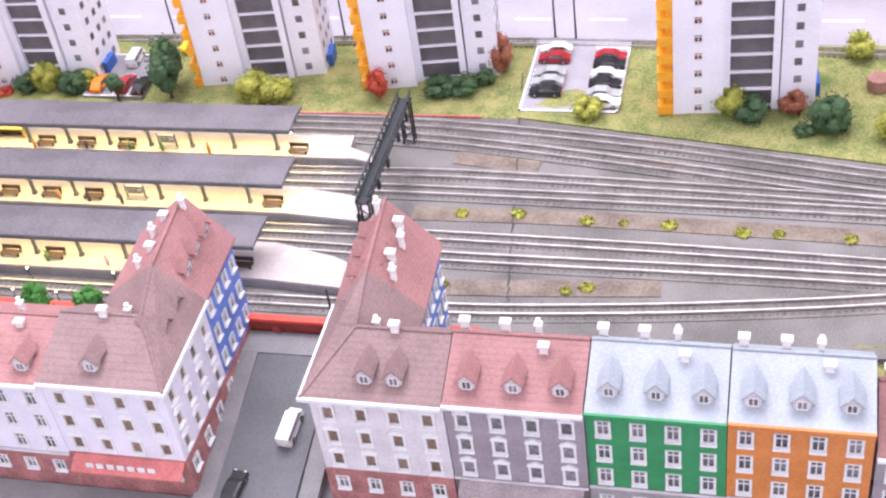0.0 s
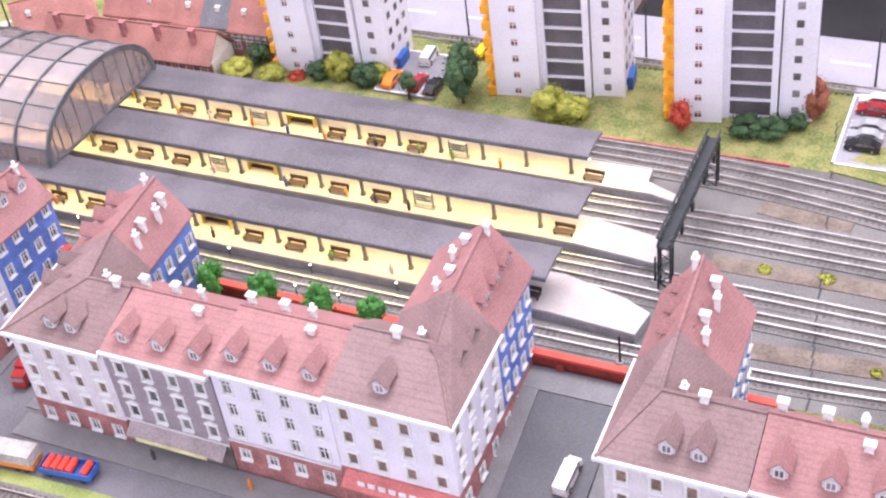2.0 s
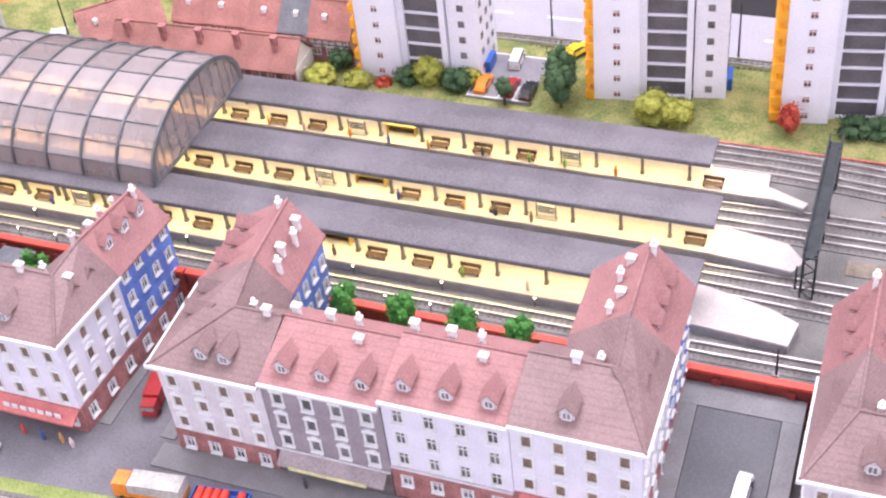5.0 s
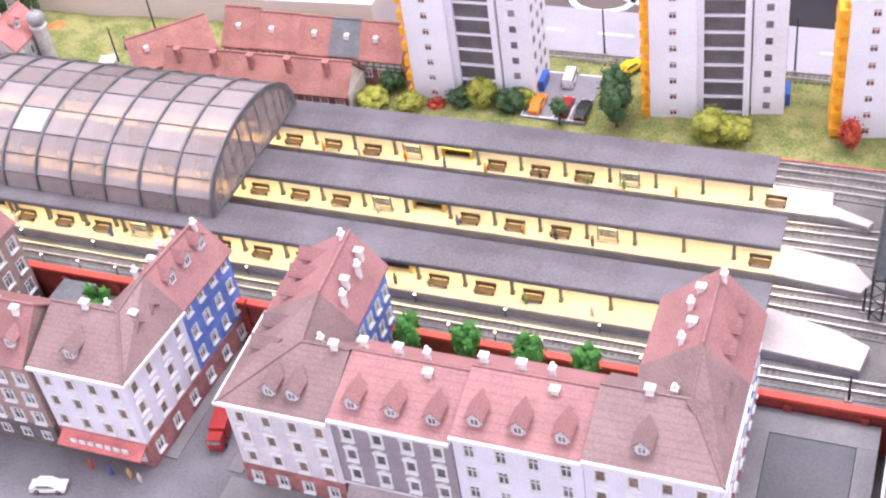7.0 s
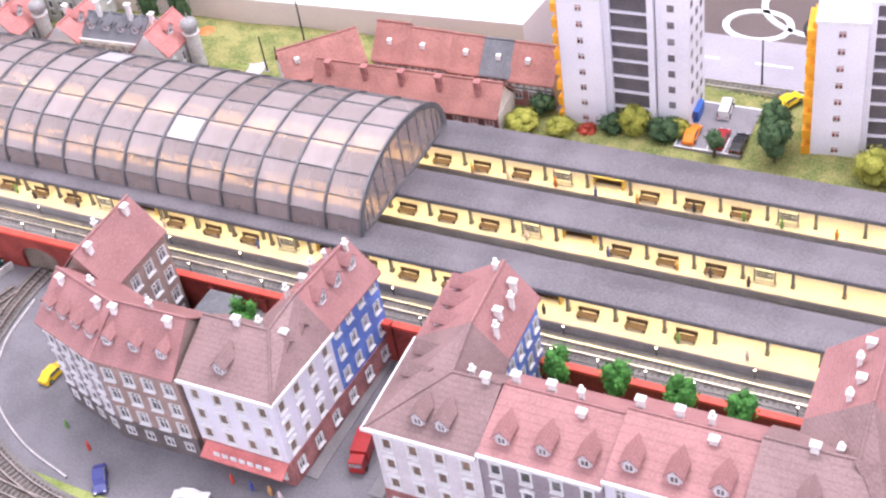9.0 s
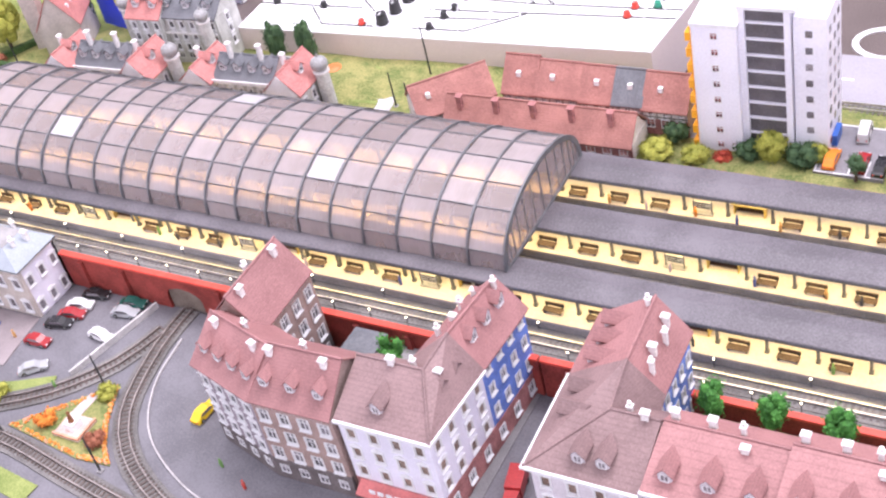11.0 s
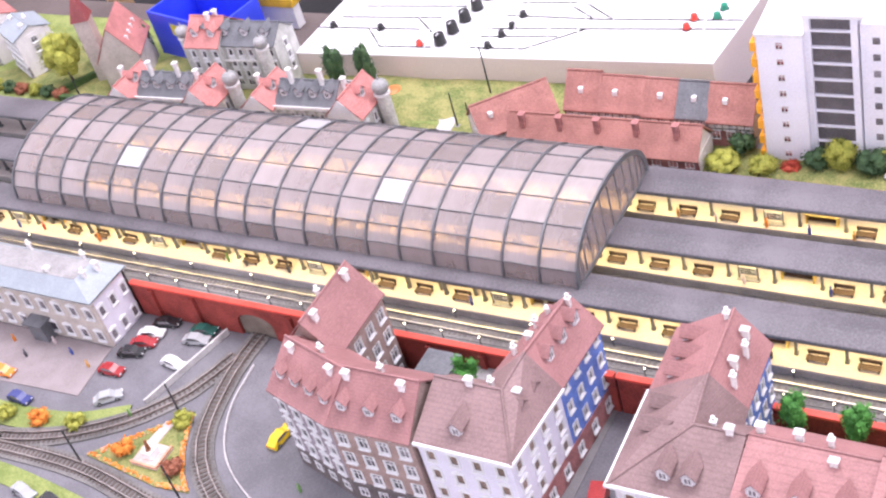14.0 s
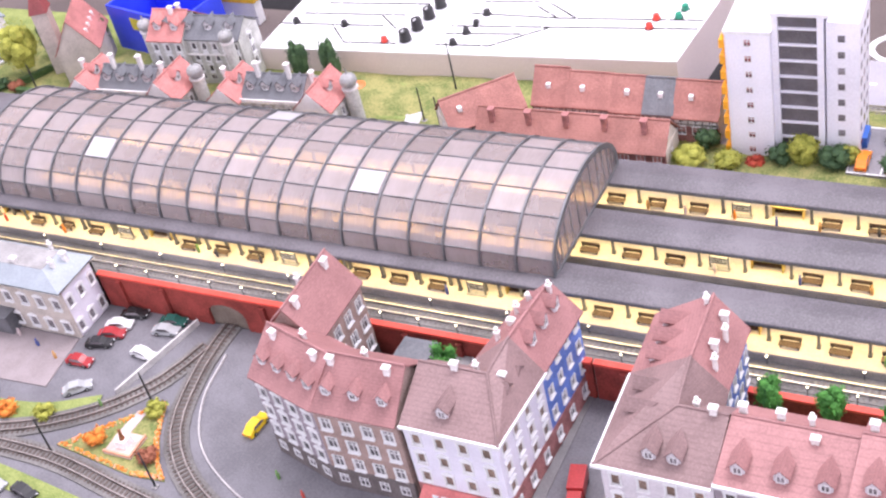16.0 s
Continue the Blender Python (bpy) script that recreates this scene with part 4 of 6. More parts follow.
row_house(52.55, 60.6, -17.3, -11.5, EA + 1.4, RI + 0.55, ORANGEWALL, BROWNWALL, ROOFGREY, "orange town house with pale grey roof", style="sill")
row_house(60.8, 68.8, -17.3, -11.5, EA - 0.6, RI - 1.2, GREYWALL, DARKBASE, ROOFRED, "dark grey house with orange trimmed roof", style="sill")
corner_house(-32.0, -24.2, -19.0, -12.6, -29.0, -11.3, -4.4, EA + 0.05, RI - 0.2, True, "white corner house with brown roof and shop awning", xr=-26.3, mid=(-0.3, 0.0), rear=(-0.4, -0.55), lean=0.9)


def angled_house(p0, p1, depth, eave, ridge, wall_mat, base_mat, roof_mat, label, cols, dorm, name="town_house", group="terraced town houses", style="sill", rows_n=3, zbase=LOW, zb=None, glass=None, chim=3, timber=False, rw=0.85, rh=1.25):
    """A gabled house whose front runs from p0 to p1, its back on the left of that way."""
    p0, p1 = Vector(p0), Vector(p1)
    ln, ang = (p1 - p0).length, math.degrees(math.atan2(p1.y - p0.y, p1.x - p0.x))
    t = thing(name, p0.x, p0.y, zbase, label, "house", group, rz=ang)
    base = (0, 0, zbase)
    zb = zbase + 2.4 if zb is None else zb
    fl = (eave - zb - 0.3) / rows_n
    rows = [zb + 0.3 + fl * k for k in range(rows_n)]
    hh = min(rh, fl * 0.62)
    facade(t, base, (0, 0), (ln, 0), zb, eave, cols, rows, wall_mat, rw, hh, style, glass, trim=0.304)
    if zb > zbase:
        facade(t, base, (0, -0.06), (ln, -0.06), zbase, zb, cols, [zbase + 0.8], base_mat, 0.85, 1.0, "plain", glass, "plinth")
    side = max(1, int(depth / 2.6))
    facade(t, base, (ln, 0), (ln, depth), zbase, eave, side, rows, wall_mat, rw, hh, style, glass, "side_wall", 0.304)
    facade(t, base, (ln, depth), (0, depth), zbase, eave, cols, rows, wall_mat, rw, hh, style, glass, "rear_wall", 0.304)
    facade(t, base, (0, depth), (0, 0), zbase, eave, side, rows, wall_mat, rw, hh, style, glass, "side_wall", 0.304)
    e, r, m = eave - zbase, ridge - zbase, depth / 2
    part("roof", roof_solid([[(-0.1, -0.35, e), (ln + 0.1, -0.35, e), (ln + 0.1, m, r), (-0.1, m, r)], [(ln + 0.1, depth + 0.35, e), (-0.1, depth + 0.35, e), (-0.1, m, r), (ln + 0.1, m, r)]]), roof_mat, t)
    part("ridge_cap", Mesh().tube((-0.1, m, r), (ln + 0.1, m, r), 0.11), roof_mat, t)
    for x in (0.06, ln - 0.06):
        part("gable_wall", Mesh().poly([(x, 0.02, e - 0.2), (x, depth - 0.02, e - 0.2), (x, m, r - 0.2)]), wall_mat, t)
    part("cornice", Mesh().box(0, -0.33, e - 0.2, ln, -0.01, e - 0.17 + 0.1), CHIM if not timber else RUST, t, "white eaves cornice" if not timber else "dark timber eaves")
    sl = (r - e) / (m + 0.35)
    for k in range(dorm):
        dormer(t, base, ln * (k + 0.5) / dorm, 0.8, eave + 1.15 * sl, 0, roof_mat, 0.9)
    for k in range(chim):
        chimney(t, base, ln * (k + 0.5) / chim, m + (0.6 if k % 2 else -0.6), ridge - 0.5, k)
    if timber:
        for k in range(int(ln / 0.7) + 1):
            part("timber_post", Mesh().box(0.7 * k - 0.05, -0.05, zb - zbase, 0.7 * k + 0.05, -0.005, e - 0.22), RUST, t)
        for z in (zb - zbase + 0.05, (zb - zbase + e) / 2, e - 0.3):
            part("timber_rail", Mesh().box(0, -0.055, z - 0.05, ln, -0.006, z + 0.05), RUST, t)
    return t


# west end of the curved block
angled_house((-39.8, -19.3), (-32.4, -19.2), 6.4, EA - 0.2, RI - 0.2, BROWNWALL, DARKBASE, ROOFRED, "brown plastered town house with red roof", 4, 3)
angled_house((-46.6, -17.3), (-39.8, -19.3), 6.2, EA - 0.2, RI - 0.2, GREYWALL, DARKBASE, ROOFRED, "grey stucco town house with red roof on the bend", 4, 4, style="hood")
angled_house((-42.6, -13.0), (-42.6, -5.6), 5.0, EA + 0.2, RI + 0.2, BROWNWALL, DARKBASE, ROOFRED, "brown plastered rear wing with red roof", 4, 0, rows_n=3)
YARD = -1.5
shed = thing("courtyard_shed", -37.9, -7.4, YARD, "dark grey flat roofed shed in the courtyard", "shed")
part("body", Mesh().box(-1.4, -1.6, 0, 1.4, 1.6, 1.4), CONC, shed)
part("roof", Mesh().box(-1.6, -1.8, 1.4, 1.6, 1.8, 1.6), SLATE, shed)
solo("courtyard_lawn", Mesh().box(-10.4, -11.0, LOW, 10.6, -5.15, YARD), GRASS, "green grass of the courtyard", "grass", kind=S)
solo("courtyard_lawn", Mesh().box(-32.4, -12.4, LOW, -29.3, -5.15, YARD), GRASS, "green grass of the courtyard", "grass", kind=S)
solo("courtyard_paving", Mesh().box(-40.6, -12.4, LOW, -32.45, -5.15, YARD), CONC, "grey paved courtyard behind the houses", "pavement", kind=S)
solo("courtyard_fence", Mesh().box(0.4, -11.0, LOW, 0.6, -5.2, YARD + 1.0), mat("tan_fence", (0.45, 0.2, 0.08), 0.7), "low tan wooden fence in the courtyard", "fence")
for k, x in enumerate((-7.6, -3.2, 1.6, 6.0)):
    plant("courtyard_tree", x, -6.3, YARD, 1.2, 2.9, LEAF_GREEN, "bright green model tree in the courtyard", "tree", "courtyard trees", 2.0, seed=k)
plant("courtyard_tree", -34.5, -8.0, YARD, 1.15, 2.6, LEAF_GREEN, "bright green model tree in the courtyard", "tree", "courtyard trees", 1.4, seed=9)
for k, x in enumerate((41.5, 51.5, 59.2)):
    plant("round_tree", x, -8.6, LOW + 0.7, 1.5, 2.6, LEAF_DARK, "dark green round tree behind the houses", "tree", "trees behind the houses", 1.4, seed=20 + k)

# ---- streets ----
DARKASPH = mat("dark_asphalt", (0.105, 0.105, 0.115), 0.7, var=0.08, scale=20)
GREYPAVE = mat("grey_pavement", (0.20, 0.195, 0.20), 0.8, var=0.06)
TOPZ = -0.75


def ramp(x0, x1, ya, yb, lift):
    return Mesh().hexa([(x0, ya, LOW), (x1, ya, LOW), (x1, yb, LOW), (x0, yb, LOW), (x0, ya, LOW + lift), (x1, ya, LOW + lift), (x1, yb, TOPZ + lift), (x0, yb, TOPZ + lift)])


solo("side_street", ramp(19.1, 24.8, -22, -7.4, 0.03), DARKASPH, "dark asphalt side street rising between the houses", "road", kind=S)
solo("kerb_pavement", ramp(17.5, 19.05, -20, -7.4, 0.1), GREYPAVE, "raised grey pavement along the side street", "pavement", kind=S)
solo("kerb_pavement", ramp(24.85, 26.2, -20, -7.4, 0.1), GREYPAVE, "raised grey pavement along the side street", "pavement", kind=S)
solo("kerb_pavement", Mesh().box(17.5, -7.4, LOW, 26.2, -5.25, TOPZ + 0.12), GREYPAVE, "raised grey pavement along the red wall", "pavement", kind=S)
solo("kerb_pavement", Mesh().box(-23.9, -18.0, LOW, -22.9, -5.1, LOW + 0.12), GREYPAVE, "raised grey pavement along the side street", "pavement", kind=S)
solo("kerb_pavement", Mesh().box(-18.6, -18.0, LOW, -17.4, -5.1, LOW + 0.12), GREYPAVE, "raised grey pavement along the side street", "pavement", kind=S)
solo("kerb_pavement", Mesh().box(-18.0, -20.6, LOW, 17.9, -18.4, LOW + 0.12), GREYPAVE, "raised grey pavement before the houses", "pavement", kind=S)
solo("kerb_pavement", Mesh().box(26, -20.6, LOW, 75, -17.8, LOW + 0.12), GREYPAVE, "raised grey pavement before the houses", "pavement", kind=S)
solo("grass_verge", ribbon(Mesh(), along([(-48, -25.2), (-38, -25.6), (-28, -25.2), (-12, -24.1), (10, -23.6), (40, -24)], 1.0), -0.6, 0.6, LOW, LOW + 0.1), LAWN, "green grass verge beside the branch track", "grass", kind=S)
solo("grass_verge", ribbon(Mesh(), along([(-95, -20.2), (-80, -20.4), (-72, -19.6), (-66.5, -17.2)], 1.0), -1.3, 1.3, LOW, LOW + 0.14), LAWN, "green grass verge beside the branch track", "grass", kind=S)
solo("grass_verge", ribbon(Mesh(), along([(-95, -26.4), (-75, -26.4), (-60, -28)], 1.0), -1.0, 1.0, LOW, LOW + 0.1), LAWN, "green grass verge beside the branch track", "grass", kind=S)
solo("curve_kerb", ribbon(Mesh(), along([(-57.9, -8.5), (-56.9, -14), (-53.8, -19.0), (-48, -22.6), (-42, -24.4)], 0.8), -0.08, 0.08, LOW, LOW + 0.18), mat("pale_kerb", (0.42, 0.40, 0.40), 0.8), "pale concrete kerb round the bend", "kerb", kind=S)
tri = [(-67.6, -22.3), (-60.2, -15.0), (-58.5, -18.8), (-56.6, -21.6), (-54.9, -23.2), (-58.5, -23.5)]
isle = thing("traffic_island", 0, 0, LOW, "triangular garden with flowers between the tracks", "garden", kind=S)
part("lawn", Mesh().prism(tri, 0, 0.12), GRASS, isle)
bed = Mesh()
rr = random.Random(3)
bed2 = Mesh()
for k in range(520):
    a = rr.randrange(6)
    p, q = Vector(tri[a]), Vector(tri[(a + 1) % 6])
    c = p.lerp(q, rr.random())
    c = c.lerp(Vector((-60.2, -20.6)), rr.uniform(0.02, 0.16))
    d = rr.uniform(0.07, 0.19)
    (bed if k % 5 < 3 else bed2).ball((c.x, c.y, 0.15), d, d, d, 5, 3)
tagged(part("flower_border", bed2, mat("yellow_pink_flowers", (0.62, 0.38, 0.08), 0.85, col2=(0.62, 0.30, 0.26), scale=160), isle, "yellow and pink flowers"), kind="stuff")
tagged(part("flower_border", bed, LEAF_ORANGE, isle, "orange flower border"), kind="stuff")
part("path", Mesh().hexa([(-62.6, -20.0, 0.1), (-61.4, -20.0, 0.1), (-61.2, -16.8, 0.1), (-62.2, -16.8, 0.1), (-62.6, -20.0, 0.16), (-61.4, -20.0, 0.16), (-61.2, -16.8, 0.16), (-62.2, -16.8, 0.16)]), mat("pink_gravel", (0.50, 0.42, 0.40), 0.85, var=0.1), isle, "pale pink gravel path")
mon = thing("monument", -60.9, -20.7, LOW + 0.12, "small stone monument on a stepped base", "monument")
part("step", Mesh().box(-1.5, -1.3, 0, 1.5, 1.3, 0.18), mat("pink_stone", (0.55, 0.42, 0.38), 0.8), mon)
part("border", Mesh().box(-1.5, -1.3, 0.18, 1.5, -1.1, 0.4), mat("salmon_border", (0.6, 0.3, 0.2), 0.8), mon)
part("border", Mesh().box(1.3, -1.1, 0.18, 1.5, 1.3, 0.4), MATS["salmon_border"], mon)
part("pedestal", Mesh().box(-0.6, -0.6, 0.18, 0.6, 0.6, 0.9, 0.85), CHIM, mon)
part("figure_block", Mesh().tube((0, 0, 0.9), (0.1, 0, 1.9), 0.3, 0.12, 7).ball((0.1, 0, 2.0), 0.17, 0.17, 0.2), mat("bronze", (0.25, 0.10, 0.04), 0.5, metal=0.4), mon)
for k, (x, y, m, lb) in enumerate(((-60.3, -16.6, LEAF_YELLOW, "yellow-green"), (-57.8, -21.4, LEAF_RUST, "rust brown"), (-64.0, -20.9, LEAF_ORANGE, "orange"), (-75, -20.2, LEAF_ORANGE, "orange"), (-79, -20.6, LEAF_YELLOW, "yellow-green"), (-83, -20.4, LEAF_RUST, "rust brown"), (-71, -19.6, LEAF_YELLOW, "yellow-green"))):
    plant("garden_bush", x, y, LOW + 0.1, 1.0, 1.2, m, lb + " flocked bush in the garden strip", "bush", "garden bushes", seed=40 + k)

# ---- vehicles ----
WHEEL = Mesh().tube((0, -0.1, 0), (0, 0.1, 0), 0.2, None, 10).data("wheel", RUBBER)
RIM = Mesh().tube((0, -0.115, 0), (0, 0.115, 0), 0.11, None, 8).data("rim", mat("alloy", (0.5, 0.5, 0.5), 0.3, metal=1.0))
CARS = {}


def loft(profile, half):
    """Side profile of (x, z) extruded across, narrower at the top."""
    m = Mesh()
    n = len(profile)
    for s in (-1, 1):
        m.v += [(x, s * half * (1.0 if z < 0.5 else 0.82), z) for x, z in profile]
    m.f += [tuple(range(n - 1, -1, -1)), tuple(range(n, 2 * n))] + [(k, (k + 1) % n, n + (k + 1) % n, n + k) for k in range(n)]
    return m


def car(x, y, z, rz, color, cname, van=False):
    key = (cname, van)
    if key not in CARS:
        paint = mat("car_paint_" + cname.replace(" ", "_"), color, 0.25, var=0.03)
        if van:
            body = loft([(-1.4, 0.12), (1.4, 0.12), (1.45, 0.5), (1.2, 0.56), (0.9, 1.0), (-1.35, 1.02), (-1.42, 0.5)], 0.55)
            cab = loft([(-1.25, 0.58), (1.12, 0.58), (0.86, 0.92), (-1.25, 0.92)], 0.60)
        else:
            body = loft([(-1.38, 0.14), (1.38, 0.14), (1.42, 0.42), (0.75, 0.53), (0.3, 0.86), (-0.65, 0.88), (-1.1, 0.56), (-1.4, 0.5)], 0.56)
            cab = loft([(-0.98, 0.55), (0.66, 0.55), (0.28, 0.81), (-0.62, 0.82)], 0.60)
        CARS[key] = (body.data("body", paint), cab.data("glazing", GLASSDARK))
    t = thing("model_car", x, y, z, "%s model %s parked on the layout" % (cname, "van" if van else "car"), "van" if van else "car", "model cars", rz=rz)
    part("body", CARS[key][0], None, t), part("glazing", CARS[key][1], None, t, "dark glazing")
    for a in (-0.85, 0.85):
        for b in (-0.5, 0.5):
            w = part("wheel", WHEEL, None, t, at=(a, b, 0.2))
            part("rim", RIM, None, w)
    for b in (-0.36, 0.36):
        part("headlight", HL, None, t, at=(1.4, b, 0.38)), part("tail_light", TL, None, t, at=(-1.39, b, 0.42))
    return t


HL = Mesh().box(-0.03, -0.09, -0.05, 0.05, 0.09, 0.05).data("headlight", WHITEPAINT)
TL = Mesh().box(-0.05, -0.09, -0.05, 0.03, 0.09, 0.05).data("tail_light", REDCAP)
RED, WHT, BLK, SIL, GRN, BLU, YEL, ORG = (0.32, 0.025, 0.03), (0.66, 0.66, 0.66), (0.02, 0.02, 0.022), (0.36, 0.37, 0.38), (0.02, 0.10, 0.08), (0.03, 0.04, 0.18), (0.8, 0.55, 0.02), (0.75, 0.22, 0.02)
for x, y, c, n in ((35.0, 31.4, WHT, "white"), (35.0, 30.0, RED, "red"), (35.0, 27.5, SIL, "silver"), (35.0, 26.1, SIL, "silver"), (35.0, 24.7, BLK, "black"),
                   (40.0, 30.4, RED, "red"), (40.0, 29.1, BLK, "black"), (40.0, 27.4, WHT, "white"), (40.0, 26.0, BLK, "black"), (40.0, 24.5, SIL, "silver"), (40.2, 23.2, WHT, "white")):
    car(x, y, 0.32, 180 if x < 37 else 0, c, n)
lot = thing("parking_lot", 37.2, 27.2, 0.16, "light grey parking lot with white border lines", "parking lot", kind=S)
part("surface", Mesh().box(-4.2, -5.0, -0.3, 4.3, 6.5, 0.12), mat("lot_grey", (0.29, 0.28, 0.31), 0.75, var=0.05), lot)
for x0, y0, x1, y1 in ((-4.2, -5.0, -4.0, 5.2), (4.1, -5.0, 4.3, 5.2), (-4.2, -5.0, 4.3, -4.8), (-4.0, 5.0, -1.0, 5.2), (1.2, 5.0, 4.1, 5.2)):
    part("line", Mesh().box(x0, y0, 0.12, x1, y1, 0.145), WHITEPAINT, lot)
lot = thing("parking_lot", -5.4, 26.4, 0.1, "grey parking lot with white bay lines", "parking lot", kind=S)
part("surface", Mesh().box(-3.0, -3.4, -0.3, 3.0, 3.8, 0.2), mat("lot_dark", (0.22, 0.21, 0.23), 0.75, var=0.06), lot)
for k in range(5):
    part("line", Mesh().box(-3.0 + 1.45 * k, -3.3, 0.2, -2.85 + 1.45 * k, -1.0, 0.225), WHITEPAINT, lot)
for y0 in (-3.4, 3.6):
    part("line", Mesh().box(-3.0, y0, 0.2, 3.0, y0 + 0.18, 0.225), WHITEPAINT, lot)
car(-7.2, 24.6, 0.3, 90, ORG, "orange"), car(-4.6, 24.6, 0.3, 90, RED, "red"), car(-2.9, 24.4, 0.3, 90, BLK, "black")
car(-5.4, 29.0, 0.3, 95, WHT, "white", True), car(-0.4, 31.6, 0.3, 60, YEL, "yellow"), car(47, 36.6, 0.06, 0, GRN, "dark green")
for x, y, rz, c, n in ((-70.3, -5.9, 14, BLK, "black"), (-71.0, -7.6, 14, WHT, "white"), (-71.0, -8.9, 14, RED, "red"), (-71.5, -10.3, 14, BLK, "black"), (-65.6, -5.9, 8, GRN, "dark green"), (-65.6, -7.2, 8, SIL, "silver"),
                       (-66.0, -10.5, -8, WHT, "white"), (-72.0, -12.9, 2, RED, "red"), (-69.9, -16.0, 38, SIL, "silver"), (-79.3, -18.5, -5, BLU, "dark blue"), (-83.9, -16.0, 0, ORG, "orange"),
                       (-70.4, -27.7, -12, SIL, "silver"), (-66.8, -27.8, -12, BLK, "black"), (-39.1, -23.8, -52, BLU, "dark blue"), (-31.2, -22.9, 14, WHT, "white"), (-50.1, -15.6, 84, YEL, "yellow")):
    car(x, y, LOW + 0.03, rz, c, n)
car(23.2, -13.3, -1.92, 86, WHT, "white", True).rotation_euler.y = -0.2
car(20.5, -18.2, -2.95, 83, BLK, "black").rotation_euler.y = -0.2
fire = thing("model_truck", -20.6, -15.0, LOW, "dark red model fire truck in the side street", "truck", rz=-78)
part("cab", Mesh().box(0.6, -0.6, 0.2, 1.6, 0.6, 1.3, 0.9), mat("truck_red", (0.35, 0.02, 0.02), 0.35), fire)
part("body", Mesh().box(-1.8, -0.65, 0.25, 0.55, 0.65, 1.5), MATS["truck_red"], fire)
part("windscreen", Mesh().box(1.45, -0.5, 0.8, 1.6, 0.5, 1.15), GLASSDARK, fire)
truck = thing("model_truck", -16.2, -22.9, LOW, "orange model lorry with grey tarpaulin", "truck", rz=6)
part("cab", Mesh().box(-2.9, -0.7, 0.25, -1.75, 0.7, 1.6, 0.92), mat("lorry_orange", (0.75, 0.22, 0.03), 0.4), truck)
part("load_bed", Mesh().box(-1.7, -0.75, 0.4, 2.4, 0.75, 0.85), MATS["lorry_orange"], truck)
part("tarpaulin", Mesh().box(-1.7, -0.76, 0.86, 2.4, 0.76, 1.75, 0.97), mat("tarp_grey", (0.42, 0.40, 0.38), 0.7), truck, "grey tarpaulin cover")
part("windscreen", Mesh().box(-2.92, -0.55, 0.95, -2.8, 0.55, 1.4), GLASSDARK, truck)
trail = thing("model_trailer", -11.2, -22.4, LOW, "blue model trailer loaded with red barrels", "trailer", rz=6)
BLUEP = mat("trailer_blue", (0.03, 0.12, 0.45), 0.4)
part("floor", Mesh().box(-2.1, -0.75, 0.4, 2.1, 0.75, 0.5), BLUEP, trail)
for y in (-0.75, 0.68):
    part("side_board", Mesh().box(-2.1, y, 0.5, 2.1, y + 0.07, 0.95), BLUEP, trail)
for x in (-2.1, 2.03):
    part("end_board", Mesh().box(x, -0.68, 0.5, x + 0.07, 0.68, 0.95), BLUEP, trail)
for k in range(6):
    if k != 4:
        part("barrel", Mesh().tube((-1.6 + 0.62 * k, -0.6, 0.82), (-1.6 + 0.62 * k, 0.6, 0.82), 0.3, None, 10), mat("barrel_red", (0.65, 0.05, 0.03), 0.4), trail)
for tr, xs in ((truck, (-2.3, 1.0, 1.7)), (trail, (-1.4, 1.4)), (fire, (-1.2, 1.1))):
    for a in xs:
        for b in (-0.6, 0.6):
            part("wheel", WHEEL, None, tr, at=(a, b, 0.2))
for k, (x, y) in enumerate(((-29, -20.4), (-27.2, -20.5), (-25.6, -20.4), (-24.6, -20.6), (-6, -19.4), (2.2, -19.6), (-45.2, -20.1), (-42, -21.4), (-78, -12), (-75, -13), (-81, -11.2), (-83, -13.5), (-86, -12), (-66.2, -17.2), (-89, -12.5))):
    figure(x, y, LOW + (0.12 if x > -17 else 0), k)

# ---- station building and forecourt ----
solo("forecourt", Mesh().prism([(-100, -17.8), (-73.5, -16.5), (-74.3, -10.2), (-100, -10.2)], LOW, LOW + 0.1), mat("pink_paving", (0.26, 0.22, 0.225), 0.8, var=0.06), "pinkish paved forecourt of the station", "pavement", kind=S)
solo("parking_edge", ribbon(Mesh(), along([(-65.6, -15.6), (-64.3, -10.5), (-63.0, -5.4)], 0.6), -0.1, 0.1, LOW, LOW + 0.7), mat("pale_fence", (0.52, 0.51, 0.5), 0.7), "low pale wall beside the parking area", "wall", kind=S)
stb = (-74.2, -10.0, LOW)
st = thing("station_building", *stb, "cream station building with grey mansard roof", "station building")
CREAM = mat("cream_plaster", (0.47, 0.42, 0.38), 0.8, var=0.1)
facade(st, stb, (-93, -10.0), (-74.2, -10.0), LOW, 2.4, 9, [LOW + 0.7, LOW + 3.6], CREAM, 0.9, 1.3, "hood")
facade(st, stb, (-74.2, -10.0), (-74.2, -4.95), LOW, 2.4, 3, [LOW + 0.5, LOW + 3.6], WHITEWALL, 0.7, 1.2, "hood", name="end_wall", trim=0.304)
facade(st, stb, (-74.2, -4.95), (-93, -4.95), LOW, 2.4, 9, [LOW + 3.6], CREAM, 0.9, 1.2, "plain")
part("cornice", Mesh().box(-19.2, -0.4, 6.0, 0.4, 5.3, 6.22), CHIM, st)
e, r = 6.22, 7.5
q = [(-19.2, -0.4), (0.4, -0.4), (0.4, 5.3), (-19.2, 5.3)]
u = [(-16.5, 1.2), (-2.2, 1.2), (-2.2, 3.9), (-16.5, 3.9)]
part("roof", roof_solid([[(*q[k], e), (*q[(k + 1) % 4], e), (*u[(k + 1) % 4], r), (*u[k], r)] for k in range(4)]), ROOFGREY, st, "grey mansard roof")
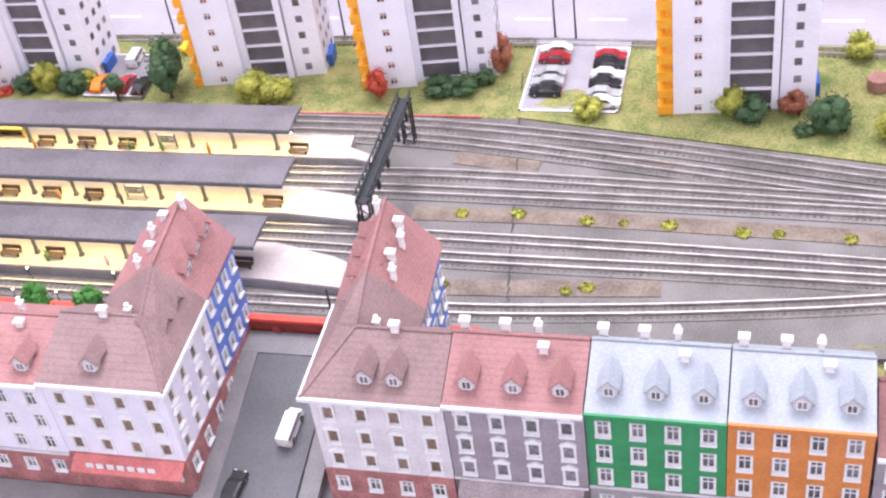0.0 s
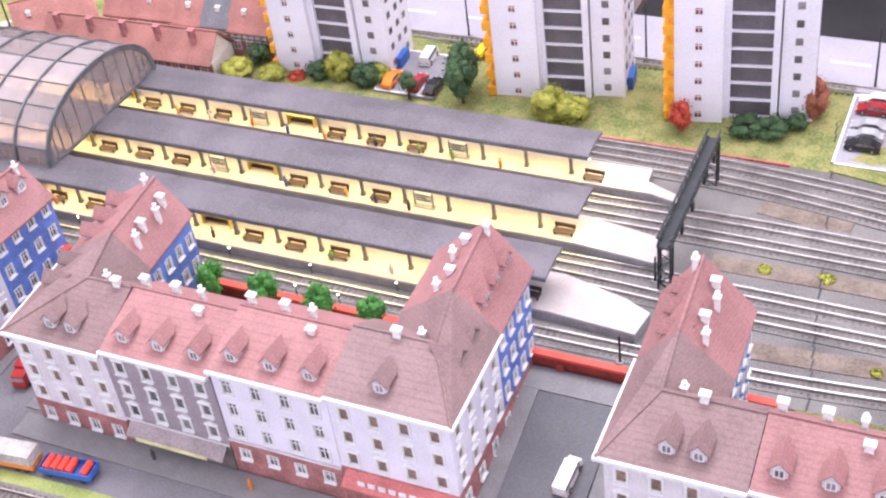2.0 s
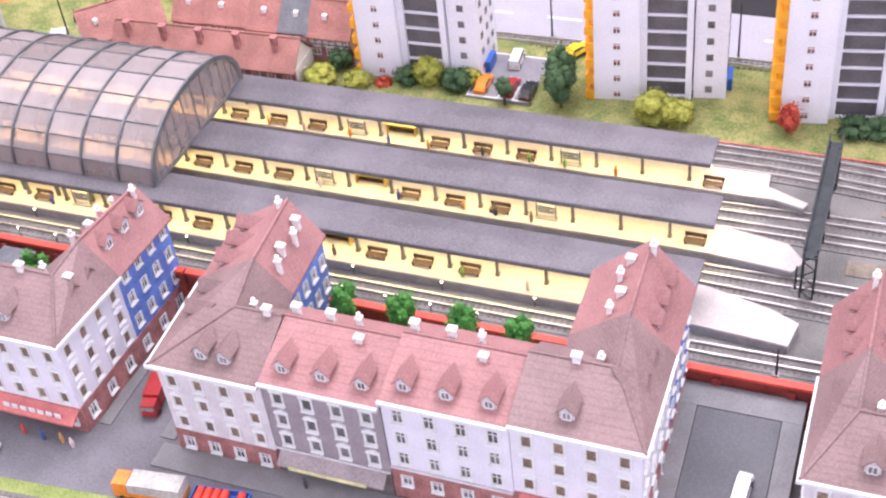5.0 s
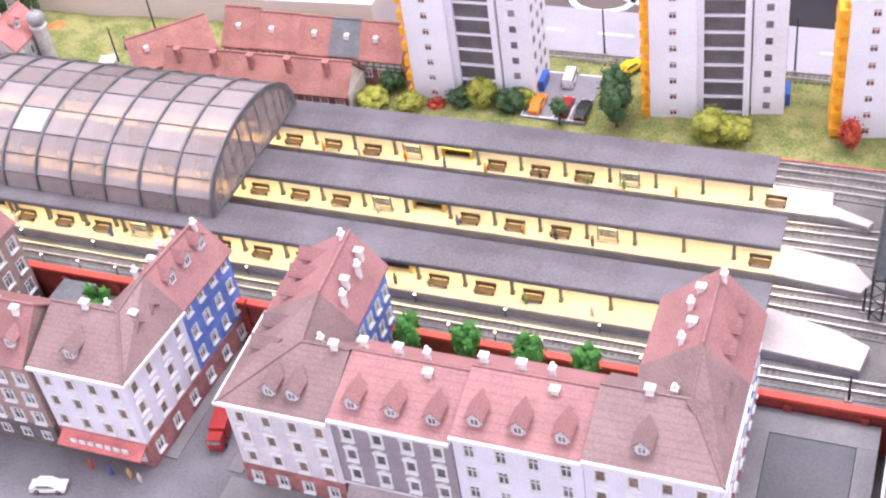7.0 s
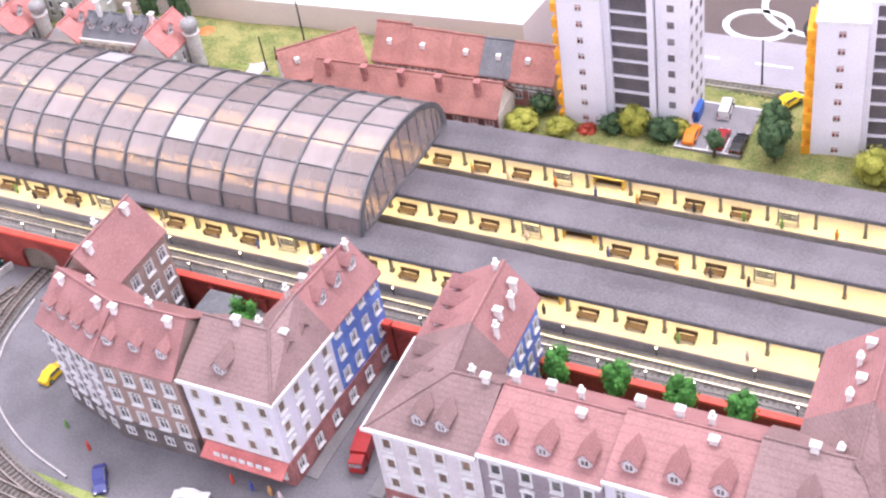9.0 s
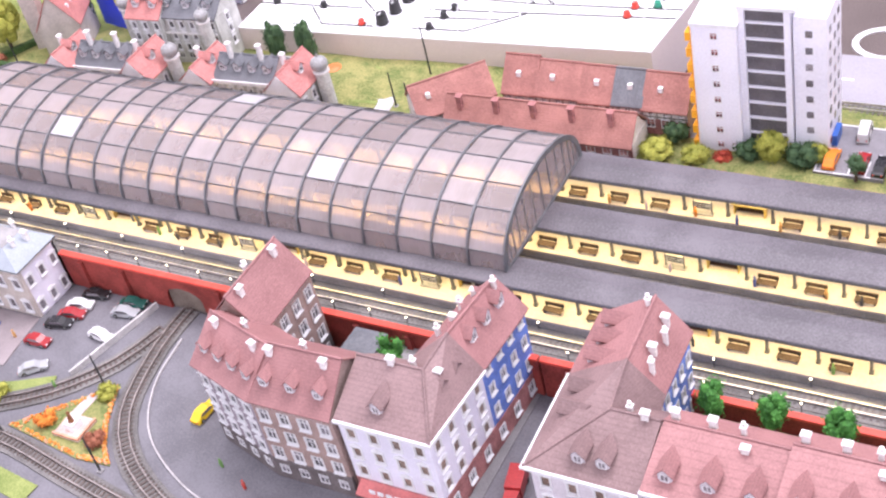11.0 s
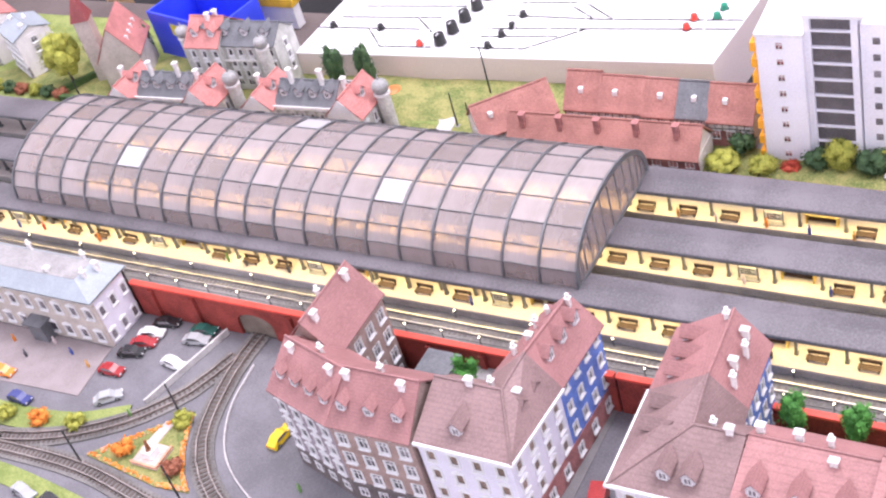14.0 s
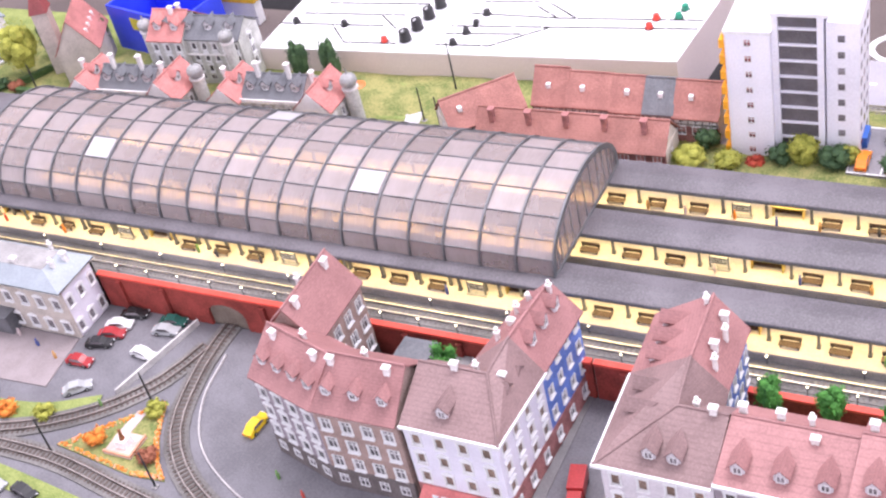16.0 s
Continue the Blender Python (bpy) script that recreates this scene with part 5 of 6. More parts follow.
part("flat_roof", Mesh().prism(u, r - 0.05, r + 0.04), CONC, st, "flat grey roof top")
part("porch", Mesh().box(-9.6, -1.3, 0, -7.6, -0.01, 2.3).box(-9.9, -1.6, 2.3, -7.3, -0.01, 2.55), SLATE, st, "dark canopied entrance porch")
for k, (x, y) in enumerate(((-15, 0.6), (-11, 4.3), (-6, 1.6), (-3.6, 4.3), (-1.2, 3.4), (-1.6, 2.0))):
    part("chimney", CHIMS[k % 2], None, st, "whitewashed chimney with cap", at=(x, y, 7.4))

# ---- tower blocks ----
def tower(x, y, rz, out, label):
    t = thing("tower_block", x, y, 0.1, label, "tower block", "tower blocks", rz=rz)
    fh, n = 1.65, 8
    H = fh * n
    base = (0, 0, 0.1)
    # side slab with small windows, central recessed balconies, right slab, rear slab
    facade(t, base, (0, 0), (4.0, 0), 0.1, H + 0.1, 1, [0.5 + fh * k for k in range(n)], TOWERWALL, 0.66, 0.72, "plain", mat("curtain_red", (0.34, 0.08, 0.09), 0.5, var=0.5, scale=400, rand=0.4), "slab_wall")
    part("slab", Mesh().box(0, 0.31, 0, 4.0, 6.5, H), TOWERWALL, t)
    part("core", Mesh().box(4.0, 2.0, 0, 8.8, 6.5, H + 1.6), TOWERWALL, t)
    part("wing", Mesh().box(8.6, 0.9, 0, 11.4, 6.2, H + 1.0), TOWERWALL, t)
    for xx in (4.0, 7.9):
        part("pier", Mesh().box(xx, 0.6, 0, xx + 0.55, 2.0, H + 1.6), TOWERWALL, t)
    for k in range(n + 1):
        z = fh * k + 0.15
        part("balcony_slab", Mesh().box(4.55, 0.75, z, 7.9, 2.0, z + 0.16), TOWERWALL, t, "white balcony slab")
        if k < n + 1:
            part("balcony_panel", Mesh().box(4.55, 1.0, z + 0.16, 7.9, 1.1, z + fh), TOWERDARK, t, "dark brown balcony infill")
    for k in range(n):
        z = fh * k + 0.2
        part("orange_balcony", Mesh().box(-out, -0.15, z, -0.005, 3.4, z + 0.85), ORANGE, t, "bright orange balcony")
        part("orange_balcony", Mesh().box(-out * 0.45, 0.3, z + 0.85, -0.005, 3.0, z + 1.4), ORANGE, t)
        for yy in (2.0, 3.6, 5.0):
            part("pane", TPANE, None, t, at=(11.4, yy, z + 0.5))
        part("pane", TPANE2, None, t, at=(9.9, 0.9, z + 0.5))
    part("parapet", Mesh().box(-0.1, -0.1, H, 4.1, 6.6, H + 0.35), WHITEPAINT, t)
    part("parapet", Mesh().box(3.9, 0.5, H + 1.6, 8.9, 6.6, H + 1.95), WHITEPAINT, t)
    part("entrance", Mesh().box(11.41, 2.2, 0, 11.9, 4.2, 1.3), BLUEP, t, "blue entrance box")
    return t


TPANE = Mesh().box(-0.02, -0.3, 0, 0.04, 0.3, 0.65).data("pane", GLASSDARK)
TPANE2 = Mesh().box(-0.3, -0.04, 0, 0.3, 0.02, 0.65).data("pane", GLASSDARK)
for x, y, rz, out in ((-19.1, 24.3, 2, 0.5), (3.1, 25.0, 8, 0.75), (19.3, 25.2, 9, 0.9), (46.1, 22.2, 5, 1.25)):
    tower(x, y, rz, out, "white high-rise tower with orange balconies and dark recesses")

# ---- planting near the towers ----
PL = ((-12.4, 24.4, 1.5, 2.6, LEAF_YELLOW, "yellow-green"), (-9.6, 24.2, 1.5, 2.0, LEAF_DARK, "dark green"), (-8.4, 24.8, 1.0, 1.8, LEAF_YELLOW, "yellow-green"), (-8.6, 26.4, 0.9, 1.8, LEAF_RED, "red"), (-16.6, 23.2, 0.9, 0.6, LEAF_RED, "red"),
      (-19, 22.6, 1.4, 1.2, LEAF_YELLOW, "yellow-green"), (-22.6, 22.4, 1.6, 1.6, LEAF_YELLOW, "yellow-green"), (-21.6, 25.0, 1.2, 2.0, LEAF_DARK, "dark green"), (9.0, 23.3, 1.9, 2.7, LEAF_YELLOW, "yellow-green"), (11.0, 23.4, 1.6, 2.3, LEAF_YELLOW, "yellow-green"), (-14.5, 24.0, 1.2, 1.7, LEAF_DARK, "dark green"),
      (20.2, 23.8, 1.0, 2.9, LEAF_RED, "red"), (25.5, 24.9, 1.5, 1.4, LEAF_DARK, "dark green"), (27.6, 25.2, 1.5, 1.4, LEAF_DARK, "dark green"), (30.4, 28.6, 1.2, 3.6, LEAF_RUST, "rust brown"), (29.4, 26.6, 0.9, 1.3, LEAF_DARK, "dark green"),
      (39.0, 21.9, 1.3, 1.7, LEAF_YELLOW, "yellow-green"), (50.6, 22.8, 1.3, 2.4, LEAF_YELLOW, "yellow-green"), (52.2, 22.2, 1.5, 2.0, LEAF_DARK, "dark green"), (55.6, 23.2, 1.1, 2.0, LEAF_RUST, "rust brown"), (58.6, 20.6, 1.7, 3.2, LEAF_DARK, "dark green"), (63.6, 19.6, 1.6, 2.6, LEAF_YELLOW, "yellow-green"), (56.6, 20.0, 0.8, 0.9, LEAF_DARK, "dark green"), (61, 31.5, 1.3, 2.4, LEAF_YELLOW, "yellow-green"))
for k, (x, y, r0, h, m, lb) in enumerate(PL):
    plant("shrub", x, y, 0.05, r0, h, m, lb + " flocked shrub near the tower blocks", "bush", "shrubs near the towers", seed=60 + k)
for k, (x, y, r0, h) in enumerate(((0.5, 23.3, 1.5, 3.6), (-4.6, 22.7, 0.9, 1.7), (0.1, 24.9, 1.4, 4.2))):
    plant("broadleaf_tree", x, y, 0.05, r0, h, LEAF_DARK, "dark green broadleaf tree beside the parking lot", "tree", "trees at the parking lot", 0.9, seed=90 + k)
rr = random.Random(5)
for k, (x, y) in enumerate(((31.0, 8.3), (35.4, 8.5), (40.8, 8.0), (43.6, 7.9), (47.0, 7.9), (52.4, 7.4), (55, 7.4), (60, 7.2), (31.3, 0.1), (40.3, 0.0), (41.8, 0.5))):
    plant("weed_tuft", x, y, 0.06, rr.uniform(0.3, 0.6), rr.uniform(0.14, 0.24), LEAF_YELLOW, "yellow-green weed tuft between the tracks", "weed", "weed tufts", seed=120 + k)
logs = thing("timber_playground", 66, 24.6, 0.1, "rustic brown timber blocks on the lawn", "playground")
for k, (x, y) in enumerate(((-3.6, 2.2), (-0.2, 0), (0.6, 1.2), (1.0, 2.2))):
    part("block", Mesh().tube((x, y, 0), (x, y, 1.1), 0.9, 0.95, 9), mat("red_timber", (0.30, 0.15, 0.12), 0.8), logs)

# ---- signal gantry, masts ----
gan = thing("signal_gantry", 24.6, 4.5, 0, "black lattice signal bridge across the tracks", "gantry")
for y in (0, 13.0):
    for a in (-0.45, 0.45):
        for b in (-0.3, 0.3):
            part("leg", Mesh().box(a - 0.07, y + b - 0.07, 0, a + 0.07, y + b + 0.07, 4.4), IRON, gan)
    for k in range(6):
        s = 1 if k % 2 else -1
        part("brace", Mesh().tube((-0.45 * s, y - 0.3, 0.72 * k), (0.45 * s, y - 0.3, 0.72 * (k + 1)), 0.05, None, 5).tube((-0.45, y - 0.3 * s, 0.72 * k), (-0.45, y + 0.3 * s, 0.72 * (k + 1)), 0.05, None, 5), IRON, gan)
part("walkway", Mesh().box(-0.5, -0.5, 4.05, 0.5, 13.5, 4.2), IRON, gan)
for a in (-0.5, 0.5):
    for z in (4.2, 4.95):
        part("girder", Mesh().box(a - 0.06, -0.5, z - 0.06, a + 0.06, 13.5, z + 0.06), IRON, gan)
    for k in range(14):
        part("lattice", Mesh().tube((a, k - 0.5, 4.2), (a, k + 0.5, 4.95), 0.04, None, 5).tube((a, k + 0.5, 4.2), (a, k - 0.5, 4.95), 0.04, None, 5), IRON, gan)
for y in (2.4, 5.2, 8.6, 11.4):
    part("signal_head", Mesh().box(0.45, y - 0.2, 3.4, 0.65, y + 0.2, 4.1), IRON, gan)
for x, y, z, h in ((-61.1, -15.9, LOW, 4.4), (-67.4, -23.2, LOW, 4.4), (-77.8, -23.0, LOW, 4.4), (-55.4, -23.9, LOW, 4.4), (14.2, 34, 0, 6), (36.4, 33.6, 0, 6), (34.4, 34.2, 0, 6), (-52.0, 24.6, 0, 4.2), (-49.6, 23.6, 0, 4.0), (-51, 30.6, 0, 6), (-93, 23, 0, 4), (-104, 22.6, 0, 4), (-3.5, 34.2, 0, 5), (23.7, 4.9, 0, 2.4), (23.8, -3.9, 0, 2.6)):
    ms = thing("line_mast", x, y, z, "thin dark metal mast standing by the line", "mast", "line masts")
    part("pole", Mesh().tube((0, 0, 0), (0, 0, h), 0.11, 0.07), IRON, ms)
    part("foot", Mesh().box(-0.25, -0.25, 0, 0.25, 0.25, 0.15), CONC, ms)
seam = Mesh()
for k in range(30):
    seam.box(36.6 - 0.16 * k, 0.6 + 1.2 * k - 5.2, 0.07, 36.72 - 0.16 * k, 1.8 + 1.2 * k - 5.2, 0.085)
solo("board_joint", seam, IRON, "dark joint line between two layout boards", "joint", kind=S)

# ---- old town ----
TROOF = mat("old_red_tiles", (0.35, 0.15, 0.125), 0.7, kind="tiles", var=0.12, scale=40, bump=0.5)
TWALL = mat("timber_infill", (0.62, 0.58, 0.55), 0.8, var=0.1)
angled_house((-43.8, 20.4), (-24.4, 20.9), 4.2, 1.9, 4.3, TWALL, BASEBRICK, TROOF, "long half-timbered row with red roof", 12, 0, "timber_house", "half-timbered houses", "plain", 1, 0.05, 0.06, chim=0, timber=True, rw=0.55, rh=0.7)
ch = Mesh().box(-0.25, -0.25, -0.8, 0.25, 0.25, 1.0).box(-0.33, -0.33, 1.0, 0.33, 0.33, 1.12).data("chimney", BASEBRICK)
par = [o for o in bpy.data.objects if o.name.startswith("timber_house")][0]
for k in range(5):
    part("chimney", ch, None, par, "red brick chimney", at=(1.6 + 3.9 * k, 1.2, 3.6))
xs = (-39.6, -36.0, -31.4, -28.0, -25.0, -20.6)
for k in range(5):
    angled_house((xs[k], 25.6), (xs[k + 1] - 0.05, 25.7), 4.6, 2.9 + 0.15 * (k % 2), 5.6 + 0.3 * (k in (0,)), TWALL, BASEBRICK, SLATE if k == 3 else TROOF, "narrow half-timbered house with %s roof" % ("dark slate" if k == 3 else "red tiled"), 3, 0, "timber_house", "half-timbered houses", "plain", 2, 0.05, 1.2, chim=0, timber=True, rw=0.6, rh=0.6)
angled_house((-46.0, 19.6), (-40.2, 25.2), 4.6, 2.9, 5.4, TWALL, BASEBRICK, TROOF, "angled half-timbered house with red roof", 5, 0, "timber_house", "half-timbered houses", "plain", 2, 0.05, 1.2, chim=0, timber=True, rw=0.6, rh=0.6)
sk = Mesh().box(-0.22, -0.1, 0, 0.22, 0.35, 0.5)
skd = sk.data("skylight", WHITEPAINT)
for o in [o for o in bpy.data.objects if o.name.startswith("timber_house")][1:]:
    part("skylight", skd, None, o, "small white roof window", at=(1.6, 0.9, 4.15))
VW = mat("villa_white", (0.74, 0.71, 0.71), 0.75, var=0.05)
VG = mat("villa_grey", (0.50, 0.50, 0.48), 0.8, var=0.14)
VR = mat("villa_red_roof", (0.46, 0.18, 0.165), 0.65, kind="tiles", var=0.12)


TALLCHIM = Mesh().box(-0.22, -0.2, -0.6, 0.22, 0.2, 1.5).box(-0.3, -0.28, 1.5, 0.3, 0.28, 1.68).data("chimney", CHIM)


def dome(x, y, z, r, label):
    """A round turret from the ground up to z with an onion dome and finial."""
    dm = thing("corner_turret", x, y, 0.05, label, "turret", "villa turrets")
    part("drum", Mesh().tube((0, 0, 0), (0, 0, z), r * 0.8, r * 0.8, 12), VG, dm)
    part("band", Mesh().tube((0, 0, z), (0, 0, z + 0.15), r * 0.95, r * 0.95, 12), CHIM, dm)
    part("dome", Mesh().ball((0, 0, z + r * 0.95), r, r, r * 0.9, 12, 7).tube((0, 0, z + r * 1.7), (0, 0, z + r * 2.5), 0.18, 0.02), mat("dome_grey", (0.28, 0.28, 0.28), 0.5), dm, "grey onion dome")


def villa(a, y, label):
    """Slate-roofed middle between two gabled wings, white gables to the front."""
    mid = angled_house((a + 3.7, y + 1.0), (a + 11.0, y + 1.4), 4.6, 4.2, 6.1, VG, VG, SLATE, label + " middle with slate roof", 6, 4, "villa", "villas", "hood", 2, 0.05, 0.06, chim=0, rw=0.5, rh=1.1)
    part("parapet", Mesh().box(0, -0.5, 4.0, 7.2, -0.36, 4.45), CHIM, mid, "pale roof parapet")
    for x in (1.6, 5.4):
        part("chimney", TALLCHIM, None, mid, "tall white chimney", at=(x, 2.0, 5.9))
    for c, w, top in ((a, 3.6, 6.1), (a + 11.1, 4.0, 6.6)):
        wing = angled_house((c + w, y), (c + w, y + 5.2), w, 4.3, top, VG, VG, VR, label + " wing with red gable roof", 3, 1, "villa", "villas", "hood", 2, 0.05, 0.06, chim=0, rw=0.55, rh=1.1)
        part("chimney", TALLCHIM, None, wing, "tall white chimney", at=(2.6, w / 2 + 0.7, top - 0.9))
        wl = thing("villa_gable", c, y - 0.05, 0.05, "plain white gable wall of the villa wing", "wall", "villa gables")
        part("panel", Mesh().prism([(0, -0.1), (w, -0.1), (w, 0), (0, 0)], 0, 4.2), VW, wl)
        part("gable", Mesh().hexa([(0, -0.1, 4.2), (w, -0.1, 4.2), (w, 0, 4.2), (0, 0, 4.2), (w / 2 - 0.05, -0.1, top - 0.15), (w / 2 + 0.05, -0.1, top - 0.15), (w / 2 + 0.05, 0, top - 0.15), (w / 2 - 0.05, 0, top - 0.15)]), VW, wl)
    dome(a + 16.0, y + 3.6, 5.0, 0.95, "grey round turret with onion dome")


villa(-93.7, 18.1, "ornate grey and white villa"), villa(-74.6, 18.9, "ornate grey and white villa")
pal = angled_house((-86.6, 27.0), (-75.6, 27.8), 4.4, 6.3, 8.0, VG, VG, SLATE, "large ornate grey palace with slate roof", 8, 4, "palace", "palace", "hood", 3, 0.05, 1.6, chim=0, rw=0.6, rh=1.2)
part("cornice_band", Mesh().box(0, -0.42, 4.2, 11.0, -0.34, 4.45), CHIM, pal, "pale storey band")
wing = angled_house((-87.2, 26.3), (-82.6, 26.6), 5.4, 6.4, 8.8, VG, VG, VR, "palace wing with red roof", 3, 2, "palace", "palace", "hood", 3, 0.05, 1.6, chim=0, rw=0.6, rh=1.2)
for w in (pal, wing):
    part("chimney", TALLCHIM, None, w, "tall white chimney", at=(2.6, 2.4, 7.6))
dome(-88.2, 27.6, 6.6, 0.85, "grey round palace turret with onion dome"), dome(-76.2, 26.6, 6.6, 0.85, "grey round palace turret with onion dome")
church = thing("church", -103.6, 30.4, 0.05, "pale church with red roof and pointed tower", "church", rz=-62)
part("nave", Mesh().box(0, 0, 0, 6.5, 5, 4.2), CREAM, church)
part("roof", roof_solid([[(-0.2, -0.3, 4.1), (6.7, -0.3, 4.1), (6.7, 2.5, 8.4), (-0.2, 2.5, 8.4)], [(6.7, 5.3, 4.1), (-0.2, 5.3, 4.1), (-0.2, 2.5, 8.4), (6.7, 2.5, 8.4)]]), VR, church)
part("gable", Mesh().hexa([(6.45, 0, 4.2), (6.55, 0, 4.2), (6.55, 5, 4.2), (6.45, 5, 4.2), (6.45, 2.4, 8.2), (6.55, 2.4, 8.2), (6.55, 2.6, 8.2), (6.45, 2.6, 8.2)]), CREAM, church)
part("tower", Mesh().box(1.6, -2.2, 0, 3.6, -0.32, 8.5), CREAM, church)
part("spire", Mesh().box(1.4, -2.4, 8.5, 3.8, -0.12, 12.0, 0.02), mat("spire_red", (0.22, 0.05, 0.05), 0.6), church)
for k in range(4):
    part("dormer", Mesh().box(1.0 + 1.4 * k, 3.7, 5.2, 1.25 + 1.4 * k, 4.2, 6.3), VW, church)
for x, y, rz, rm, lb in ((-127.5, 30.0, -22, VR, "red"), (-119.6, 27.8, -22, ROOFGREY, "grey")):
    angled_house((x, y), (x + 5.0, y - 2.4), 4.6, 5.8, 6.9, VW, CONC, rm, "apartment block with %s roof and balconies" % lb, 5, 0, "apartment_block", "apartment blocks", "sill", 4, 0.05, 0.3, chim=3, rw=0.8, rh=0.9)
plant("broadleaf_tree", -107.3, 25.3, 0, 2.5, 5.6, LEAF_YELLOW, "large yellow-green broadleaf tree", "tree", "old town trees", 1.6, seed=201)
for k, (x, y, h) in enumerate(((-69.5, 29.4, 5.2), (-65.4, 29.6, 5.2), (-107, 30, 6), (-99.5, 31.5, 5), (-90.6, 31, 4))):
    plant("conifer", x, y, 0, 1.2, h, LEAF_DARK, "dark green conifer tree", "tree", "dark conifers", 0.6, seed=210 + k)
for k in range(7):
    plant("shrub", -121 + 2.3 * k, 22.9 - 0.05 * k, 0, 1.0, 1.3, (LEAF_RUST, LEAF_YELLOW, LEAF_DARK)[k % 3], "low flocked shrub along the lane", "bush", "lane shrubs", seed=230 + k)
solo("hedge", ribbon(Mesh(), along([(-104.0, 29.0), (-106.6, 25.0), (-107.6, 22.6), (-103.4, 21.9), (-98.4, 21.4)], 0.6), -0.35, 0.35, 0.0, 0.85), HEDGE, "dark clipped hedge along the lane", "hedge")
solo("lawn", Mesh().box(-64, 24.4, -0.5, -46.5, 30.9, 0.08), LAWN, "bright green lawn beside the white table", "grass", kind=S)
solo("lawn", Mesh().box(-160, 21.6, -0.5, -95, 40, 0.05), LAWN, "green lawn in the old town", "grass", kind=S)
solo("lane", ribbon(Mesh(), along([(-56, 18), (-53.5, 22), (-54, 26), (-60, 29.5), (-72, 30)], 0.8), -0.9, 0.9, 0.0, 0.1), mat("pale_lane", (0.5, 0.48, 0.5), 0.7), "pale curved lane beside the lawn", "road", kind=S)
pad = thing("helipad_disc", -62.6, 29.4, 0.08, "orange and white round disc on the lawn", "disc")
part("disc", Mesh().tube((0, 0, 0), (0, 0, 0.15), 1.3, 1.3, 16), WHITEPAINT, pad)
part("ring", Mesh().ball((0, 0, 0.2), 0.95, 0.95, 0.3, 12, 5), mat("disc_orange", (0.75, 0.18, 0.05), 0.5), pad)

# ---- control table, box, dark hall ----
tb = thing("control_table", -50, 32, 0, "large white control table with track diagram", "table")
top = [(-26, -0.8), (22.6, 2.5), (23.6, 13.5), (27, 70), (-26, 70)]
part("table_side", Mesh().prism(top, LOW, 2.9), PINKSIDE, tb, "pinkish table side")
part("table_top", Mesh().prism(top, 2.9, 3.05), PLASTIC_WHITE, tb, "glossy white table top")
BLACKLINE = mat("black_tape", (0.02, 0.02, 0.022), 0.5)
LINES = ((-4.7, 2.4, 1.6, 2.8), (1.6, 2.8, 7.0, 7.1), (-4.4, 6.2, 23.0, 8.6), (-4.4, 4.6, 4.4, 5.5), (7.5, 9.1, 23.2, 10.3), (5.3, 12.0, 9.4, 9.2), (3.9, 11.3, 6.9, 9.3),
         (-15.8, 1.5, -9.4, 2.0), (-15.8, 1.5, -19.0, 4.7), (-26.0, 4.5, -12.6, 5.3), (-24.0, 6.9, -11.0, 7.8), (-22.0, 9.4, -9.0, 10.4), (-3.2, 9.0, 7.5, 9.1), (-2.6, 11.6, 4.0, 12.2), (6.0, 13.6, 22.0, 14.6), (-14.0, 7.6, -10.8, 4.9))
for x0, y0, x1, y1 in LINES:
    part("diagram_line", Mesh().tube((x0, y0, 3.07), (x1, y1, 3.07), 0.11, None, 5), BLACKLINE, tb, "black track diagram line")
    for q in (0.12, 0.88):
        x, y = x0 + (x1 - x0) * q, y0 + (y1 - y0) * q
        lever = part("switch_lever", Mesh().tube((x, y, 3.05), (x + 0.25, y + 0.1, 3.95), 0.13, 0.09, 6), WHITEPAINT, tb, "small white switch lever")
        part("tip", Mesh().ball((x + 0.25, y + 0.1, 4.0), 0.19, 0.19, 0.19, 6, 4), WHITEPAINT, lever)
for k in range(6):
    x, y = -8.4 + 0.35 * k, 2.6 + 2.4 * k
    knob = part("dial_knob", Mesh().tube((x, y, 3.2), (x, y, 4.5), 0.72, 0.58, 14), BLACKLINE, tb, "black dial knob")
    part("dial_plate", Mesh().tube((x, y, 3.05), (x, y, 3.2), 0.95, 0.95, 16), mat("dial_plate_grey", (0.6, 0.6, 0.62), 0.4), knob)
    part("pointer", Mesh().box(x - 0.06, y - 0.5, 4.5, x + 0.06, y, 4.56), WHITEPAINT, knob)
for x, y, m, lb in ((-2.6, 2.7, BLACKLINE, "black"), (-2.0, 5.0, BLACKLINE, "black"), (-1.5, 6.7, BLACKLINE, "black"), (-1.2, 9.0, BLACKLINE, "black"), (17.9, 8.2, MATS["barrel_red"], "red"), (18.1, 10.0, MATS["barrel_red"], "red"), (-17.5, 4.9, BLACKLINE, "black"),
                    (-10.9, 2.2, MATS["barrel_red"], "red"), (20.4, 10.5, mat("button_green", (0.01, 0.22, 0.13), 0.4), "green"), (20.6, 12.2, MATS["button_green"], "green"), (-24.0, 4.8, BLACKLINE, "black")):
    button = part("button", Mesh().tube((x, y, 3.13), (x, y, 3.7), 0.42, 0.34, 10), m, tb, lb + " push button")
    part("collar", Mesh().tube((x, y, 3.05), (x, y, 3.13), 0.52, 0.52, 10), BLACKLINE, button)
bx = thing("plastic_crate", -91.8, 35.5, 0, "bright blue open plastic crate", "crate", rz=-12)
